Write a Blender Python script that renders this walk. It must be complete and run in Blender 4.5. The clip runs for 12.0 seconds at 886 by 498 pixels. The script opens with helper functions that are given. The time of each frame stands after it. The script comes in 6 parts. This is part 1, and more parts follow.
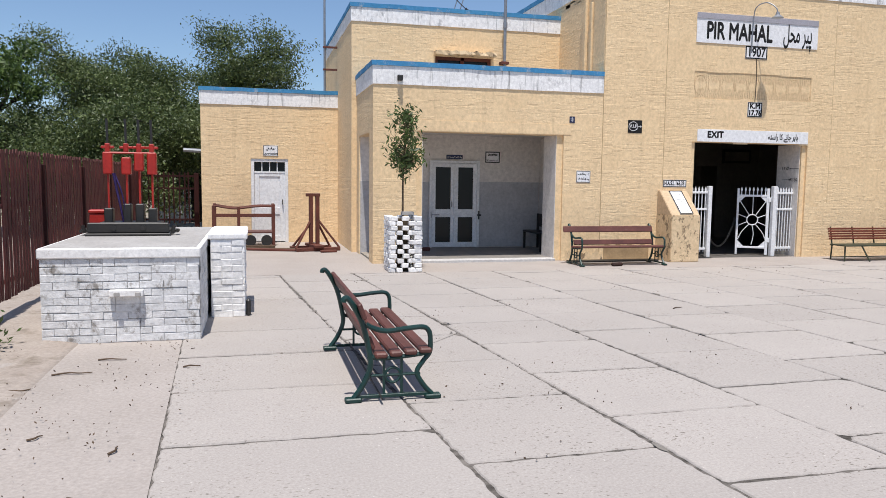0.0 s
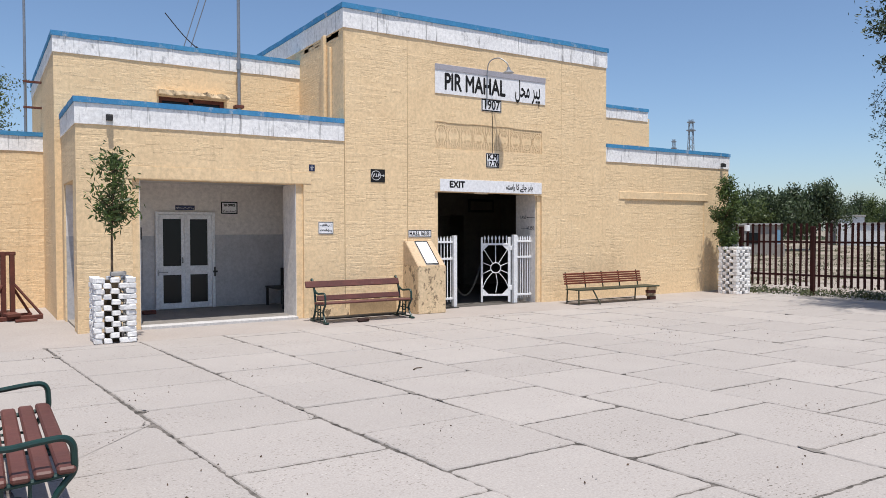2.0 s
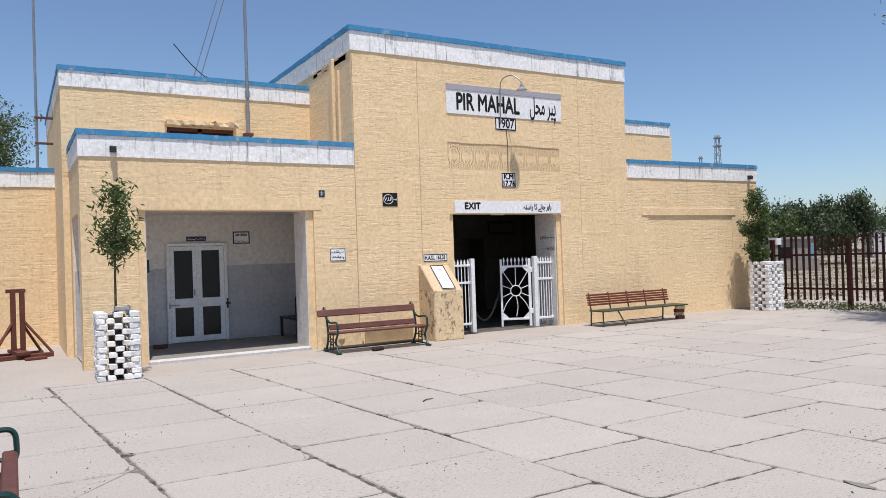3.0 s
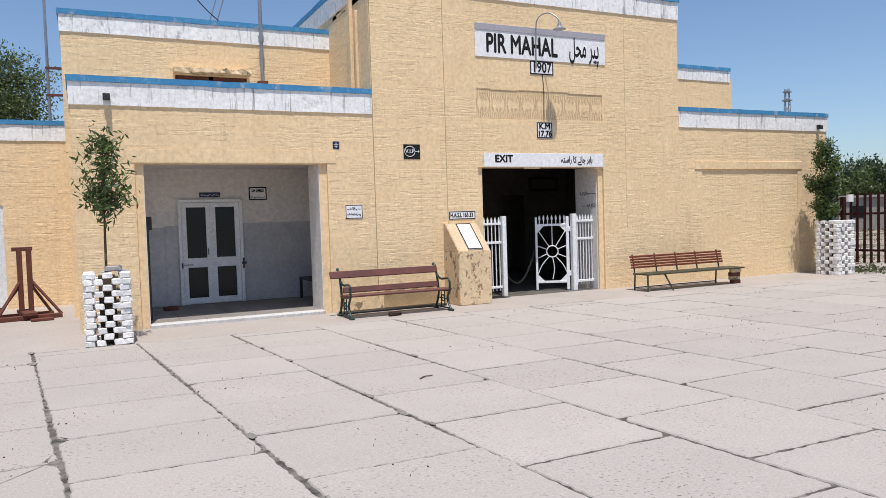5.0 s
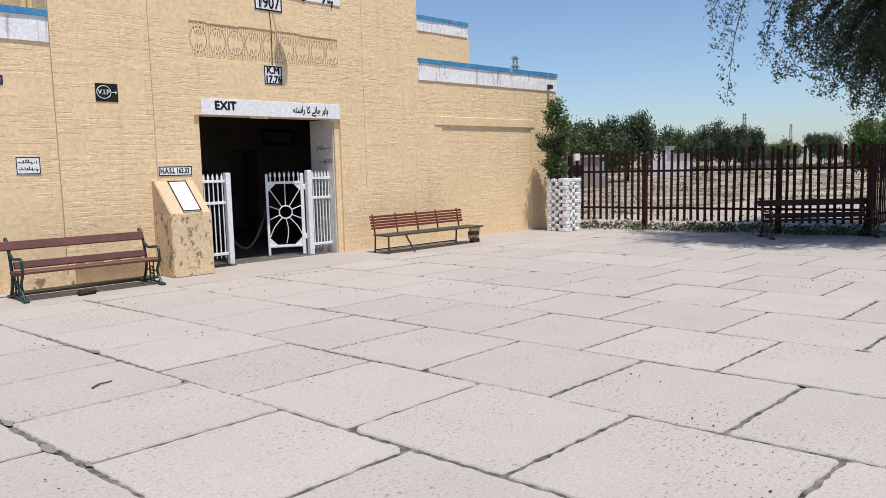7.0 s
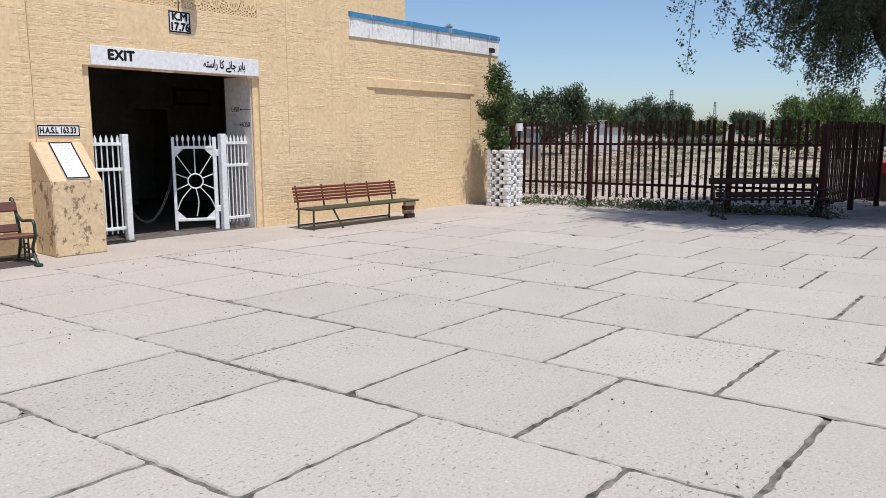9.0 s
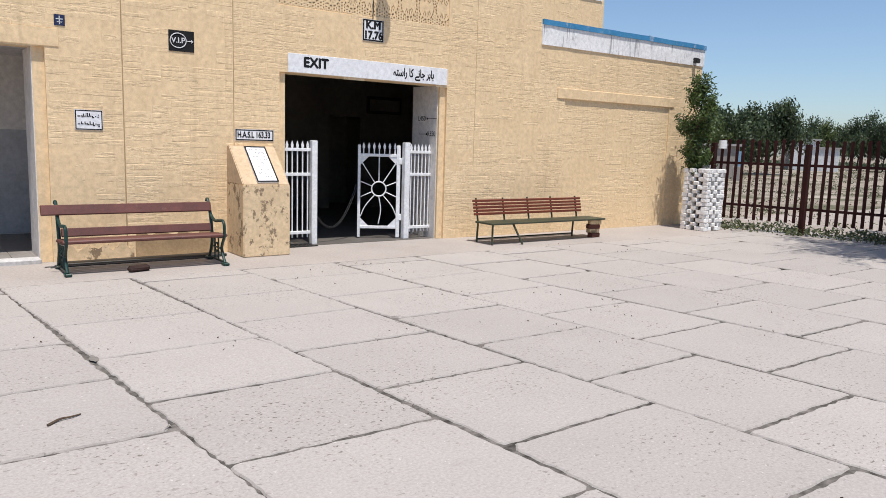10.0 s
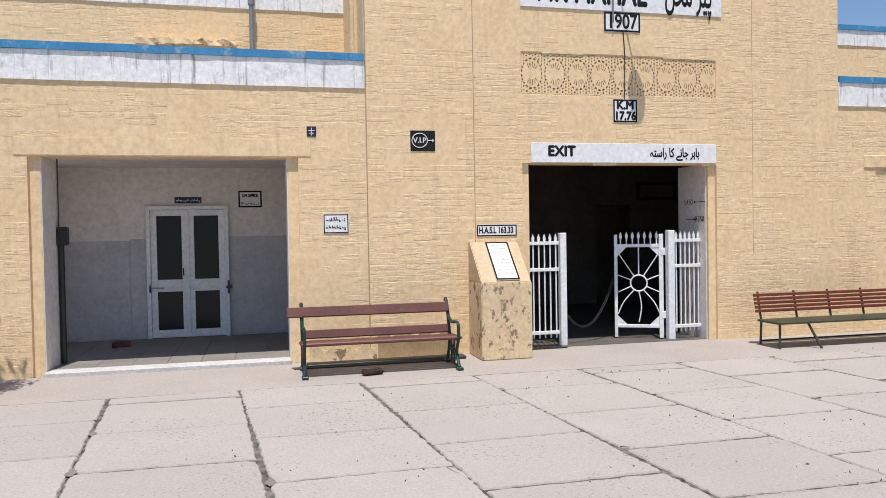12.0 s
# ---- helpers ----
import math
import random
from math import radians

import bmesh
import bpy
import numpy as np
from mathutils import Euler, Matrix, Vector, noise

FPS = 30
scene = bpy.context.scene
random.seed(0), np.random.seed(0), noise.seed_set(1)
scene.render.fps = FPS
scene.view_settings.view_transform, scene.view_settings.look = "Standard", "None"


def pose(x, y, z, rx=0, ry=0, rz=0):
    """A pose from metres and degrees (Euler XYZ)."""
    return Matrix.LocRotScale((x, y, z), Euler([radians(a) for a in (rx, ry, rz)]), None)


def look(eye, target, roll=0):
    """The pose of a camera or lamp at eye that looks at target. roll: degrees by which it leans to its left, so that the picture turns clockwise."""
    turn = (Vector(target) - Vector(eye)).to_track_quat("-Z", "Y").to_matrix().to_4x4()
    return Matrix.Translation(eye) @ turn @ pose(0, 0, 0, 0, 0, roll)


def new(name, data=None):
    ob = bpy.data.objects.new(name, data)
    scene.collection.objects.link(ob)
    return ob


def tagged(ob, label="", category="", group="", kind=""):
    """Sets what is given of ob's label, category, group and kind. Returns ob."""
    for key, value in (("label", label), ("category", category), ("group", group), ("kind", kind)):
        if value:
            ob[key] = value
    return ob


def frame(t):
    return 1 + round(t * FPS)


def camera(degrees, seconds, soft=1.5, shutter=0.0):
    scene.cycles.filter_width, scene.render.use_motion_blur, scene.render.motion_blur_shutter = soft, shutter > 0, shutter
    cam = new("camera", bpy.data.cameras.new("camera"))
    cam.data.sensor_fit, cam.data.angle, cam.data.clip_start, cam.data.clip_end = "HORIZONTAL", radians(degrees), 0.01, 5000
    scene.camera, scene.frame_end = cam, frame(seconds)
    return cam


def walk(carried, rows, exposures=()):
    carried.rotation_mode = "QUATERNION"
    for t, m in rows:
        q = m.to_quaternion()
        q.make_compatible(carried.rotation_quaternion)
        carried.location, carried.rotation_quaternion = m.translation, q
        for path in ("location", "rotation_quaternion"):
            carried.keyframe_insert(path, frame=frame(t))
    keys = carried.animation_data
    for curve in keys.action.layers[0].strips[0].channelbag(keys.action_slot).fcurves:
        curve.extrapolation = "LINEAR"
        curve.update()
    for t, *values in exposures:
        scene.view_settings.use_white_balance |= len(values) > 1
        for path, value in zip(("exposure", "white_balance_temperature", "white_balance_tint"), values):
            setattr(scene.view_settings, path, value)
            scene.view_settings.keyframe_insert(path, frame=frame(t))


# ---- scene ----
cam = camera(61.6, 12.0, 0.5)
PATH = [
    (0, (0.972, 2.735, 1.615), (1.465, 4.664, 1.4285), 0.7),
    (0.2, (1.061, 2.837, 1.611), (1.6, 4.756, 1.448), 0.9),
    (0.5, (1.195, 2.99, 1.605), (1.876, 4.864, 1.448), 0.8),
    (0.7, (1.261, 3.065, 1.603), (2.046, 4.898, 1.449), 0.8),
    (1, (1.36, 3.177, 1.6), (2.296, 4.938, 1.454), 0.3),
    (1.2, (1.419, 3.244, 1.617), (2.467, 4.942, 1.479), 0.7),
    (1.5, (1.508, 3.345, 1.643), (2.659, 4.976, 1.517), -0.1),
    (1.7, (1.618, 3.403, 1.65), (2.772, 5.034, 1.556), -0.8),
    (2, (1.784, 3.49, 1.661), (2.849, 5.182, 1.61), -0.1),
    (2.2, (1.871, 3.545, 1.663), (2.901, 5.259, 1.648), 0.7),
    (2.5, (2.001, 3.628, 1.666), (2.991, 5.365, 1.704), 0.8),
    (2.7, (2.095, 3.686, 1.649), (3.071, 5.43, 1.699), -0.5),
    (3, (2.235, 3.772, 1.623), (3.237, 5.503, 1.641), -1.9),
    (3.2, (2.332, 3.82, 1.609), (3.35, 5.542, 1.603), -2.1),
    (3.5, (2.478, 3.893, 1.589), (3.45, 5.641, 1.556), -2.8),
    (3.7, (2.605, 3.965, 1.584), (3.469, 5.769, 1.561), -3.3),
    (5.3, (3.447, 4.668, 1.569), (4.324, 6.462, 1.479), -1.3),
    (5.5, (3.547, 4.762, 1.568), (4.49, 6.524, 1.484), -1.2),
    (5.7, (3.645, 4.863, 1.566), (4.677, 6.573, 1.453), -1.2),
    (6, (3.793, 5.014, 1.563), (5.047, 6.564, 1.398), -1.2),
    (6.2, (3.887, 5.116, 1.561), (5.271, 6.544, 1.346), -1.8),
    (6.5, (4.029, 5.269, 1.559), (5.464, 6.643, 1.327), -1.7),
    (6.7, (4.12, 5.367, 1.558), (5.523, 6.777, 1.346), -1.5),
    (8.3, (4.821, 6.118, 1.53), (6.245, 7.496, 1.259), -0.8),
    (8.5, (4.912, 6.209, 1.529), (6.351, 7.571, 1.256), -0.8),
    (8.7, (5.008, 6.298, 1.529), (6.468, 7.634, 1.246), -0.7),
    (9, (5.151, 6.432, 1.53), (6.669, 7.698, 1.227), -0.0),
    (9.3, (5.291, 6.567, 1.535), (6.857, 7.773, 1.228), -0.0),
    (9.5, (5.385, 6.657, 1.538), (6.934, 7.884, 1.227), -0.0),
    (9.6, (5.43, 6.698, 1.538), (6.945, 7.972, 1.252), 0.9),
    (9.7, (5.474, 6.734, 1.539), (6.924, 8.08, 1.24), -0.1),
    (9.9, (5.563, 6.807, 1.54), (6.84, 8.322, 1.268), 1.4),
    (10, (5.609, 6.842, 1.541), (6.774, 8.443, 1.262), 1.7),
    (10.2, (5.703, 6.908, 1.545), (6.698, 8.617, 1.243), 1.6),
    (10.5, (5.845, 7.007, 1.55), (6.741, 8.761, 1.203), 0.3),
    (11, (6.09, 7.187, 1.564), (6.896, 8.975, 1.173), 0.3),
    (11.2, (6.195, 7.247, 1.566), (6.99, 9.046, 1.206), 0.0),
    (11.5, (6.357, 7.321, 1.57), (6.967, 9.204, 1.284), -0.7),
    (11.6, (6.41, 7.345, 1.57), (6.974, 9.25, 1.343), 0.0),
    (11.7, (6.461, 7.368, 1.57), (6.987, 9.292, 1.417), -0.6),
    (12, (6.61, 7.436, 1.571), (7.072, 9.381, 1.527), -1.0),
]
walk(cam, [(t, look(eye, target, roll)) for t, eye, target, roll in PATH])

# ---- light ----
SUN_DIR = Vector((0.07, 0.31, -1.0)).normalized()
sun_data = bpy.data.lights.new("sun", "SUN")
sun_data.energy, sun_data.angle, sun_data.color = 4.75, radians(0.55), (1.0, 0.962, 0.915)
sun = new("sun", sun_data)
sun.matrix_world = Matrix.Translation((0, 0, 40)) @ SUN_DIR.to_track_quat("-Z", "Y").to_matrix().to_4x4()
world = bpy.data.worlds.new("world")
scene.world = world
world.use_nodes = True
wn = world.node_tree
sky = wn.nodes.new("ShaderNodeTexSky")
sky.sky_type, sky.sun_disc = "NISHITA", False
sky.sun_elevation = math.asin(-SUN_DIR.z)
sky.sun_rotation = math.atan2(-SUN_DIR.x, -SUN_DIR.y)
sky.air_density, sky.dust_density, sky.ozone_density, sky.altitude = 0.9, 0.9, 4.2, 150
wn.links.new(sky.outputs[0], wn.nodes["Background"].inputs[0])
wn.nodes["Background"].inputs[1].default_value = 0.133
scene.view_settings.exposure = 0.06


# ---- materials ----
def ramp(nt, fac, stops):
    n = nt.nodes.new("ShaderNodeValToRGB")
    while len(n.color_ramp.elements) < len(stops):
        n.color_ramp.elements.new(0.5)
    for e, (p, c) in zip(n.color_ramp.elements, stops):
        e.position, e.color = p, (*c, 1) if len(c) == 3 else c
    nt.links.new(fac, n.inputs[0])
    return n.outputs[0]


def mixc(nt, fac, a, b, mode="MIX"):
    n = nt.nodes.new("ShaderNodeMix")
    n.data_type, n.blend_type = "RGBA", mode
    for sock, v in ((n.inputs[0], fac), (n.inputs[6], a), (n.inputs[7], b)):
        if isinstance(v, (int, float)):
            sock.default_value = v
        elif isinstance(v, tuple):
            sock.default_value = (*v, 1)
        else:
            nt.links.new(v, sock)
    return n.outputs[2]


def coords(nt, scale=(1, 1, 1)):
    g = nt.nodes.new("ShaderNodeNewGeometry")
    m = nt.nodes.new("ShaderNodeMapping")
    m.inputs[3].default_value = scale
    nt.links.new(g.outputs["Position"], m.inputs[0])
    return m.outputs[0]


def noise_tex(nt, vec, scale, detail=5, rough=0.6):
    n = nt.nodes.new("ShaderNodeTexNoise")
    n.inputs["Scale"].default_value, n.inputs["Detail"].default_value, n.inputs["Roughness"].default_value = scale, detail, rough
    nt.links.new(vec, n.inputs[0])
    return n.outputs[0]


def material(name, base, second=None, rough=0.8, metal=0.0, grain=30.0, coarse=1.5, bump=0.15, spread=0.5, dirt=None, dirt_at=(0.55, 0.75),
             streak=False, streak_at=(0.5, 0.72), streak_fine=9, vary=0.0, fleck=None, bump_dist=0.01, dash=0.0):
    """A weathered surface: two tones by coarse noise, fine grain, dirt patches, vertical streaks, and tone by piece."""
    m = bpy.data.materials.new(name)
    m.use_nodes = True
    nt = m.node_tree
    bsdf = nt.nodes["Principled BSDF"]
    vec = coords(nt)
    second = second or tuple(c * 0.8 for c in base)
    big = noise_tex(nt, vec, coarse, 6, 0.62)
    col = ramp(nt, big, [(0.5 - spread * 0.4, second), (0.5 + spread * 0.4, base)])
    fine = noise_tex(nt, vec, grain, 4, 0.7)
    shade = ramp(nt, fine, [(0.27, (0.70, 0.70, 0.70)), (0.7, (1.09, 1.09, 1.09))])
    col = mixc(nt, 0.8, col, shade, "MULTIPLY")
    if dirt:
        d = noise_tex(nt, coords(nt, (1.0, 1.0, 0.7)), coarse * 2.3, 8, 0.7)
        col = mixc(nt, ramp(nt, d, [(dirt_at[0], (0, 0, 0)), (dirt_at[1], (1, 1, 1))]), col, dirt)
    if streak:
        s = noise_tex(nt, coords(nt, (streak_fine, streak_fine, 0.06 * streak_fine)), 1.0, 5, 0.65)
        col = mixc(nt, ramp(nt, s, [(streak_at[0], (0, 0, 0)), (streak_at[1], (0.75, 0.75, 0.75))]), col, streak)
    if fleck:
        spots = ramp(nt, noise_tex(nt, coords(nt, (1, 1.5, 1)), 27, 3, 0.6), [(0.605, (0, 0, 0)), (0.65, (1, 1, 1))])
        w = noise_tex(nt, vec, 0.9, 5)
        spots = mixc(nt, 1.0, spots, ramp(nt, w, [(0.42, (0.05, 0.05, 0.05)), (0.62, (1, 1, 1))]), "MULTIPLY")
        col = mixc(nt, spots, col, fleck)
        pale = ramp(nt, noise_tex(nt, coords(nt, (1.3, 1, 1)), 31, 2, 0.5), [(0.70, (0, 0, 0)), (0.73, (0.8, 0.8, 0.8))])
        col = mixc(nt, pale, col, (0.55, 0.51, 0.47))
    if vary:
        o = nt.nodes.new("ShaderNodeObjectInfo")
        g = nt.nodes.new("ShaderNodeNewGeometry")
        both = nt.nodes.new("ShaderNodeMath")
        both.operation = "ADD"
        nt.links.new(o.outputs["Random"], both.inputs[0])
        nt.links.new(g.outputs["Random Per Island"], both.inputs[1])
        f = nt.nodes.new("ShaderNodeMath")
        f.operation = "FRACT"
        nt.links.new(both.outputs[0], f.inputs[0])
        lo, hi = 1 - vary, 1 + vary * 0.5
        col = mixc(nt, 1.0, col, ramp(nt, f.outputs[0], [(0, (lo, lo, lo)), (1, (hi, hi, hi))]), "MULTIPLY")
    nt.links.new(col, bsdf.inputs["Base Color"])
    bsdf.inputs["Roughness"].default_value, bsdf.inputs["Metallic"].default_value = rough, metal
    if rough >= 0.8:
        bsdf.inputs["Specular IOR Level"].default_value = 0.22
    if bump:
        b = nt.nodes.new("ShaderNodeBump")
        b.inputs["Strength"].default_value, b.inputs["Distance"].default_value = bump, bump_dist
        nt.links.new(noise_tex(nt, vec, grain * 0.6, 6, 0.7), b.inputs["Height"])
        if dash:
            b2 = nt.nodes.new("ShaderNodeBump")
            b2.inputs["Strength"].default_value, b2.inputs["Distance"].default_value = dash, 0.02
            nt.links.new(ramp(nt, noise_tex(nt, coords(nt, (5, 5, 22)), 1.0, 5, 0.65), [(0.30, (0, 0, 0)), (0.50, (1, 1, 1))]), b2.inputs["Height"])
            nt.links.new(b.outputs[0], b2.inputs["Normal"])
            b = b2
        nt.links.new(b.outputs[0], bsdf.inputs["Normal"])
    return m


YELLOW = material("yellow_limewash", (0.89, 0.672, 0.415), (0.83, 0.612, 0.365), 0.9, grain=22, coarse=0.8, bump=0.15, streak=(0.58, 0.42, 0.25),
                  streak_at=(0.54, 0.88), vary=0.02, dash=0.3)
YELLOW_SMOOTH = material("yellow_plaster", (0.89, 0.672, 0.412), (0.82, 0.60, 0.355), 0.9, grain=14, coarse=1.2, bump=0.3, streak=(0.58, 0.42, 0.25), streak_at=(0.58, 0.85))
YELLOW_WORN = material("worn_yellow_plaster", (0.80, 0.615, 0.39), (0.70, 0.52, 0.32), 0.92, grain=18, coarse=3.4, bump=0.5, dirt=(0.27, 0.195, 0.125), dirt_at=(0.54, 0.585))
WHITE_BAND = material("weathered_whitewash", (0.94, 0.925, 0.905), (0.86, 0.85, 0.84), 0.92, grain=16, coarse=2.0, bump=0.45, dirt=(0.36, 0.35, 0.35), dirt_at=(0.57, 0.72),
                      streak=(0.17, 0.165, 0.165), streak_at=(0.57, 0.69), streak_fine=17)
BLUE = material("blue_paint", (0.035, 0.215, 0.45), (0.06, 0.28, 0.5), 0.75, grain=18, coarse=2.2, bump=0.4, dirt=(0.42, 0.47, 0.52), dirt_at=(0.56, 0.72))
WHITEWASH = material("whitewashed_brick", (0.92, 0.905, 0.885), (0.82, 0.80, 0.78), 0.92, grain=24, coarse=2.4, bump=0.5, dirt=(0.42, 0.36, 0.31), dirt_at=(0.64, 0.78), vary=0.08)
WHITEWASH_GREY = material("grey_whitewashed_brick", (0.87, 0.86, 0.85), (0.70, 0.70, 0.70), 0.92, grain=24, coarse=4.2, bump=0.8, dirt=(0.30, 0.275, 0.25), dirt_at=(0.54, 0.66), vary=0.08)
MORTAR = material("mortar", (0.42, 0.37, 0.31), (0.26, 0.23, 0.2), 0.95, grain=40, coarse=5, bump=0.5)
CEMENT = material("cement", (0.46, 0.44, 0.42), (0.36, 0.34, 0.32), 0.9, grain=30, coarse=2, bump=0.3)
SLAB = material("concrete_slab", (0.437, 0.396, 0.363), (0.395, 0.357, 0.327), 0.9, grain=60, coarse=1.1, bump=0.06, spread=0.7, vary=0.06, fleck=(0.15, 0.125, 0.104),
                dirt=(0.30, 0.27, 0.245), dirt_at=(0.62, 0.82))
APRON = material("concrete_apron", (0.425, 0.378, 0.345), (0.365, 0.322, 0.29), 0.9, grain=34, coarse=0.9, bump=0.3, spread=0.6, dirt=(0.3, 0.265, 0.235), dirt_at=(0.6, 0.78))
JOINT = material("sandy_joint", (0.23, 0.205, 0.182), (0.05, 0.044, 0.038), 0.95, grain=70, coarse=9, bump=0.8, spread=0.35)
PATCH = material("mortar_patch", (0.26, 0.235, 0.21), (0.20, 0.18, 0.16), 0.95, grain=50, coarse=8, bump=0.4)
DIRT = material("dry_earth", (0.43, 0.375, 0.33), (0.33, 0.275, 0.235), 0.95, grain=26, coarse=1.1, bump=0.9, spread=0.45, dirt=(0.20, 0.165, 0.13), dirt_at=(0.53, 0.7))
FIELD = material("field_earth", (0.43, 0.365, 0.295), (0.28, 0.23, 0.175), 0.95, grain=5, coarse=0.13, bump=0.5, spread=0.3, dirt=(0.11, 0.105, 0.06), dirt_at=(0.48, 0.58))
WHITE_PAINT = material("white_paint", (0.87, 0.875, 0.88), (0.79, 0.795, 0.80), 0.5, grain=20, coarse=3, bump=0.08, dirt=(0.42, 0.4, 0.37), dirt_at=(0.7, 0.86))
WHITE_WALL = material("white_distemper", (0.82, 0.77, 0.72), (0.76, 0.71, 0.66), 0.85, grain=12, coarse=1.1, bump=0.12, dirt=(0.5, 0.47, 0.43), dirt_at=(0.66, 0.9))
STEP = material("pale_step_stone", (0.62, 0.60, 0.58), (0.5, 0.48, 0.46), 0.85, grain=24, coarse=3, bump=0.15, dirt=(0.36, 0.34, 0.31), dirt_at=(0.62, 0.8))
PLINTH_TOP = material("faded_peach_plaster", (0.66, 0.50, 0.33), (0.57, 0.42, 0.27), 0.92, grain=18, coarse=3, bump=0.35, dirt=(0.38, 0.29, 0.2), dirt_at=(0.64, 0.78))
GREY_DADO = material("grey_marble_dado", (0.56, 0.55, 0.555), (0.46, 0.455, 0.46), 0.45, grain=16, coarse=1.8, bump=0.05, dirt=(0.45, 0.45, 0.46), dirt_at=(0.58, 0.8))
# Tile colour lowered to carry the shade inside the porch
TILE = material("shade_toned_floor_tile", (0.28, 0.255, 0.23), (0.22, 0.20, 0.18), 0.7, grain=22, coarse=2, bump=0.06, vary=0.08)
# Hall colours lowered so the unlit interior reads dim
HALL = material("unlit_tone_hall_wall", (0.23, 0.19, 0.16), (0.16, 0.135, 0.11), 0.85, grain=10, coarse=1, bump=0.1)
HALL_FLOOR = material("unlit_tone_hall_floor", (0.14, 0.125, 0.11), (0.1, 0.09, 0.08), 0.6, grain=20, coarse=2, bump=0.1)
WOOD = material("brown_painted_wood", (0.15, 0.05, 0.037), (0.095, 0.032, 0.025), 0.55, grain=26, coarse=4, bump=0.25, dirt=(0.28, 0.17, 0.13), dirt_at=(0.62, 0.82), vary=0.12)
# Darker copy of the bench wood; the tree's shade is put into it
SHADED_WOOD = material("shaded_dark_wood", (0.05, 0.026, 0.021), (0.032, 0.018, 0.015), 0.8, grain=26, coarse=4, bump=0.25, vary=0.12)
RED_WOOD = material("reddish_bench_wood", (0.22, 0.05, 0.022), (0.15, 0.034, 0.016), 0.5, grain=26, coarse=4, bump=0.2, vary=0.12)
OLIVE = material("olive_green_paint", (0.055, 0.06, 0.03), (0.035, 0.04, 0.022), 0.5, grain=26, coarse=4, bump=0.15)
GREEN_IRON = material("green_cast_iron", (0.005, 0.042, 0.035), (0.003, 0.026, 0.022), 0.42, grain=40, coarse=6, bump=0.25, dirt=(0.05, 0.10, 0.08), dirt_at=(0.64, 0.85))
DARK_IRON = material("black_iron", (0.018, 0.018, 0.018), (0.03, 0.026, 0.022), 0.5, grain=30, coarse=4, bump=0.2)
# Maroon toned down for the shade on the field fence
MAROON = material("maroon_fence_paint", (0.05, 0.012, 0.010), (0.028, 0.008, 0.007), 0.8, grain=20, coarse=2, bump=0.2, dirt=(0.11, 0.03, 0.022), dirt_at=(0.62, 0.85), vary=0.15)
# Lighter maroon copy; sunlight on the left fence is put into its colour
SUNLIT_MAROON = material("sunlit_maroon_paint", (0.125, 0.022, 0.02), (0.08, 0.016, 0.013), 0.75, grain=20, coarse=2, bump=0.2, vary=0.15)
RED = material("signal_red_paint", (0.48, 0.022, 0.012), (0.34, 0.016, 0.01), 0.45, grain=24, coarse=3, bump=0.12)
RUST = material("rusty_steel", (0.15, 0.042, 0.026), (0.10, 0.03, 0.02), 0.75, grain=30, coarse=4, bump=0.3)
GALV = material("galvanised_pipe", (0.35, 0.36, 0.38), (0.26, 0.27, 0.29), 0.45, 0.6, grain=20, coarse=2, bump=0.1)
SIGN_WHITE = material("sign_white", (0.88, 0.875, 0.88), (0.83, 0.825, 0.83), 0.6, grain=16, coarse=1.5, bump=0.1)
INK = material("black_lettering", (0.012, 0.012, 0.014), (0.02, 0.02, 0.02), 0.85, grain=30, coarse=5, bump=0.05)
NAVY = material("dark_blue_enamel", (0.012, 0.022, 0.09), (0.01, 0.016, 0.06), 0.5, grain=30, coarse=5, bump=0.05)
PALE_INK = material("white_lettering", (0.75, 0.75, 0.75), (0.7, 0.7, 0.7), 0.5, grain=30, coarse=5, bump=0.05)
BARK = material("rough_bark", (0.058, 0.046, 0.037), (0.03, 0.024, 0.02), 0.95, grain=14, coarse=4, bump=1.0, bump_dist=0.04)
LIME_BARK = material("limewashed_bark", (0.72, 0.71, 0.69), (0.55, 0.53, 0.5), 0.95, grain=14, coarse=3, bump=1.0, dirt=(0.22, 0.18, 0.15), dirt_at=(0.56, 0.7), bump_dist=0.04, streak=(0.12, 0.10, 0.085), streak_at=(0.5, 0.58), streak_fine=11)
TWIG = material("twig", (0.13, 0.09, 0.06), (0.09, 0.06, 0.04), 0.9, grain=30, coarse=5, bump=0.3)
PURPLE = material("purple_cloth", (0.05, 0.03, 0.12), (0.03, 0.02, 0.08), 0.95, grain=30, coarse=9, bump=0.4)
FAR_WALL = material("far_house_wall", (0.36, 0.33, 0.30), (0.29, 0.26, 0.23), 0.9, grain=4, coarse=0.4, bump=0.1)
FAR_WHITE = material("far_white_wall", (0.72, 0.72, 0.72), (0.64, 0.64, 0.64), 0.9, grain=4, coarse=0.4, bump=0.1)
# Brown for the thin wall joints and the shade painted at the wall foot
JOINT_SHADE = material("joint_and_shade_brown", (0.50, 0.35, 0.20), (0.36, 0.25, 0.14), 0.95, grain=30, coarse=4, bump=0.3)
SOIL = material("plant_soil", (0.12, 0.09, 0.06), (0.08, 0.06, 0.04), 0.95, grain=30, coarse=6, bump=0.6)


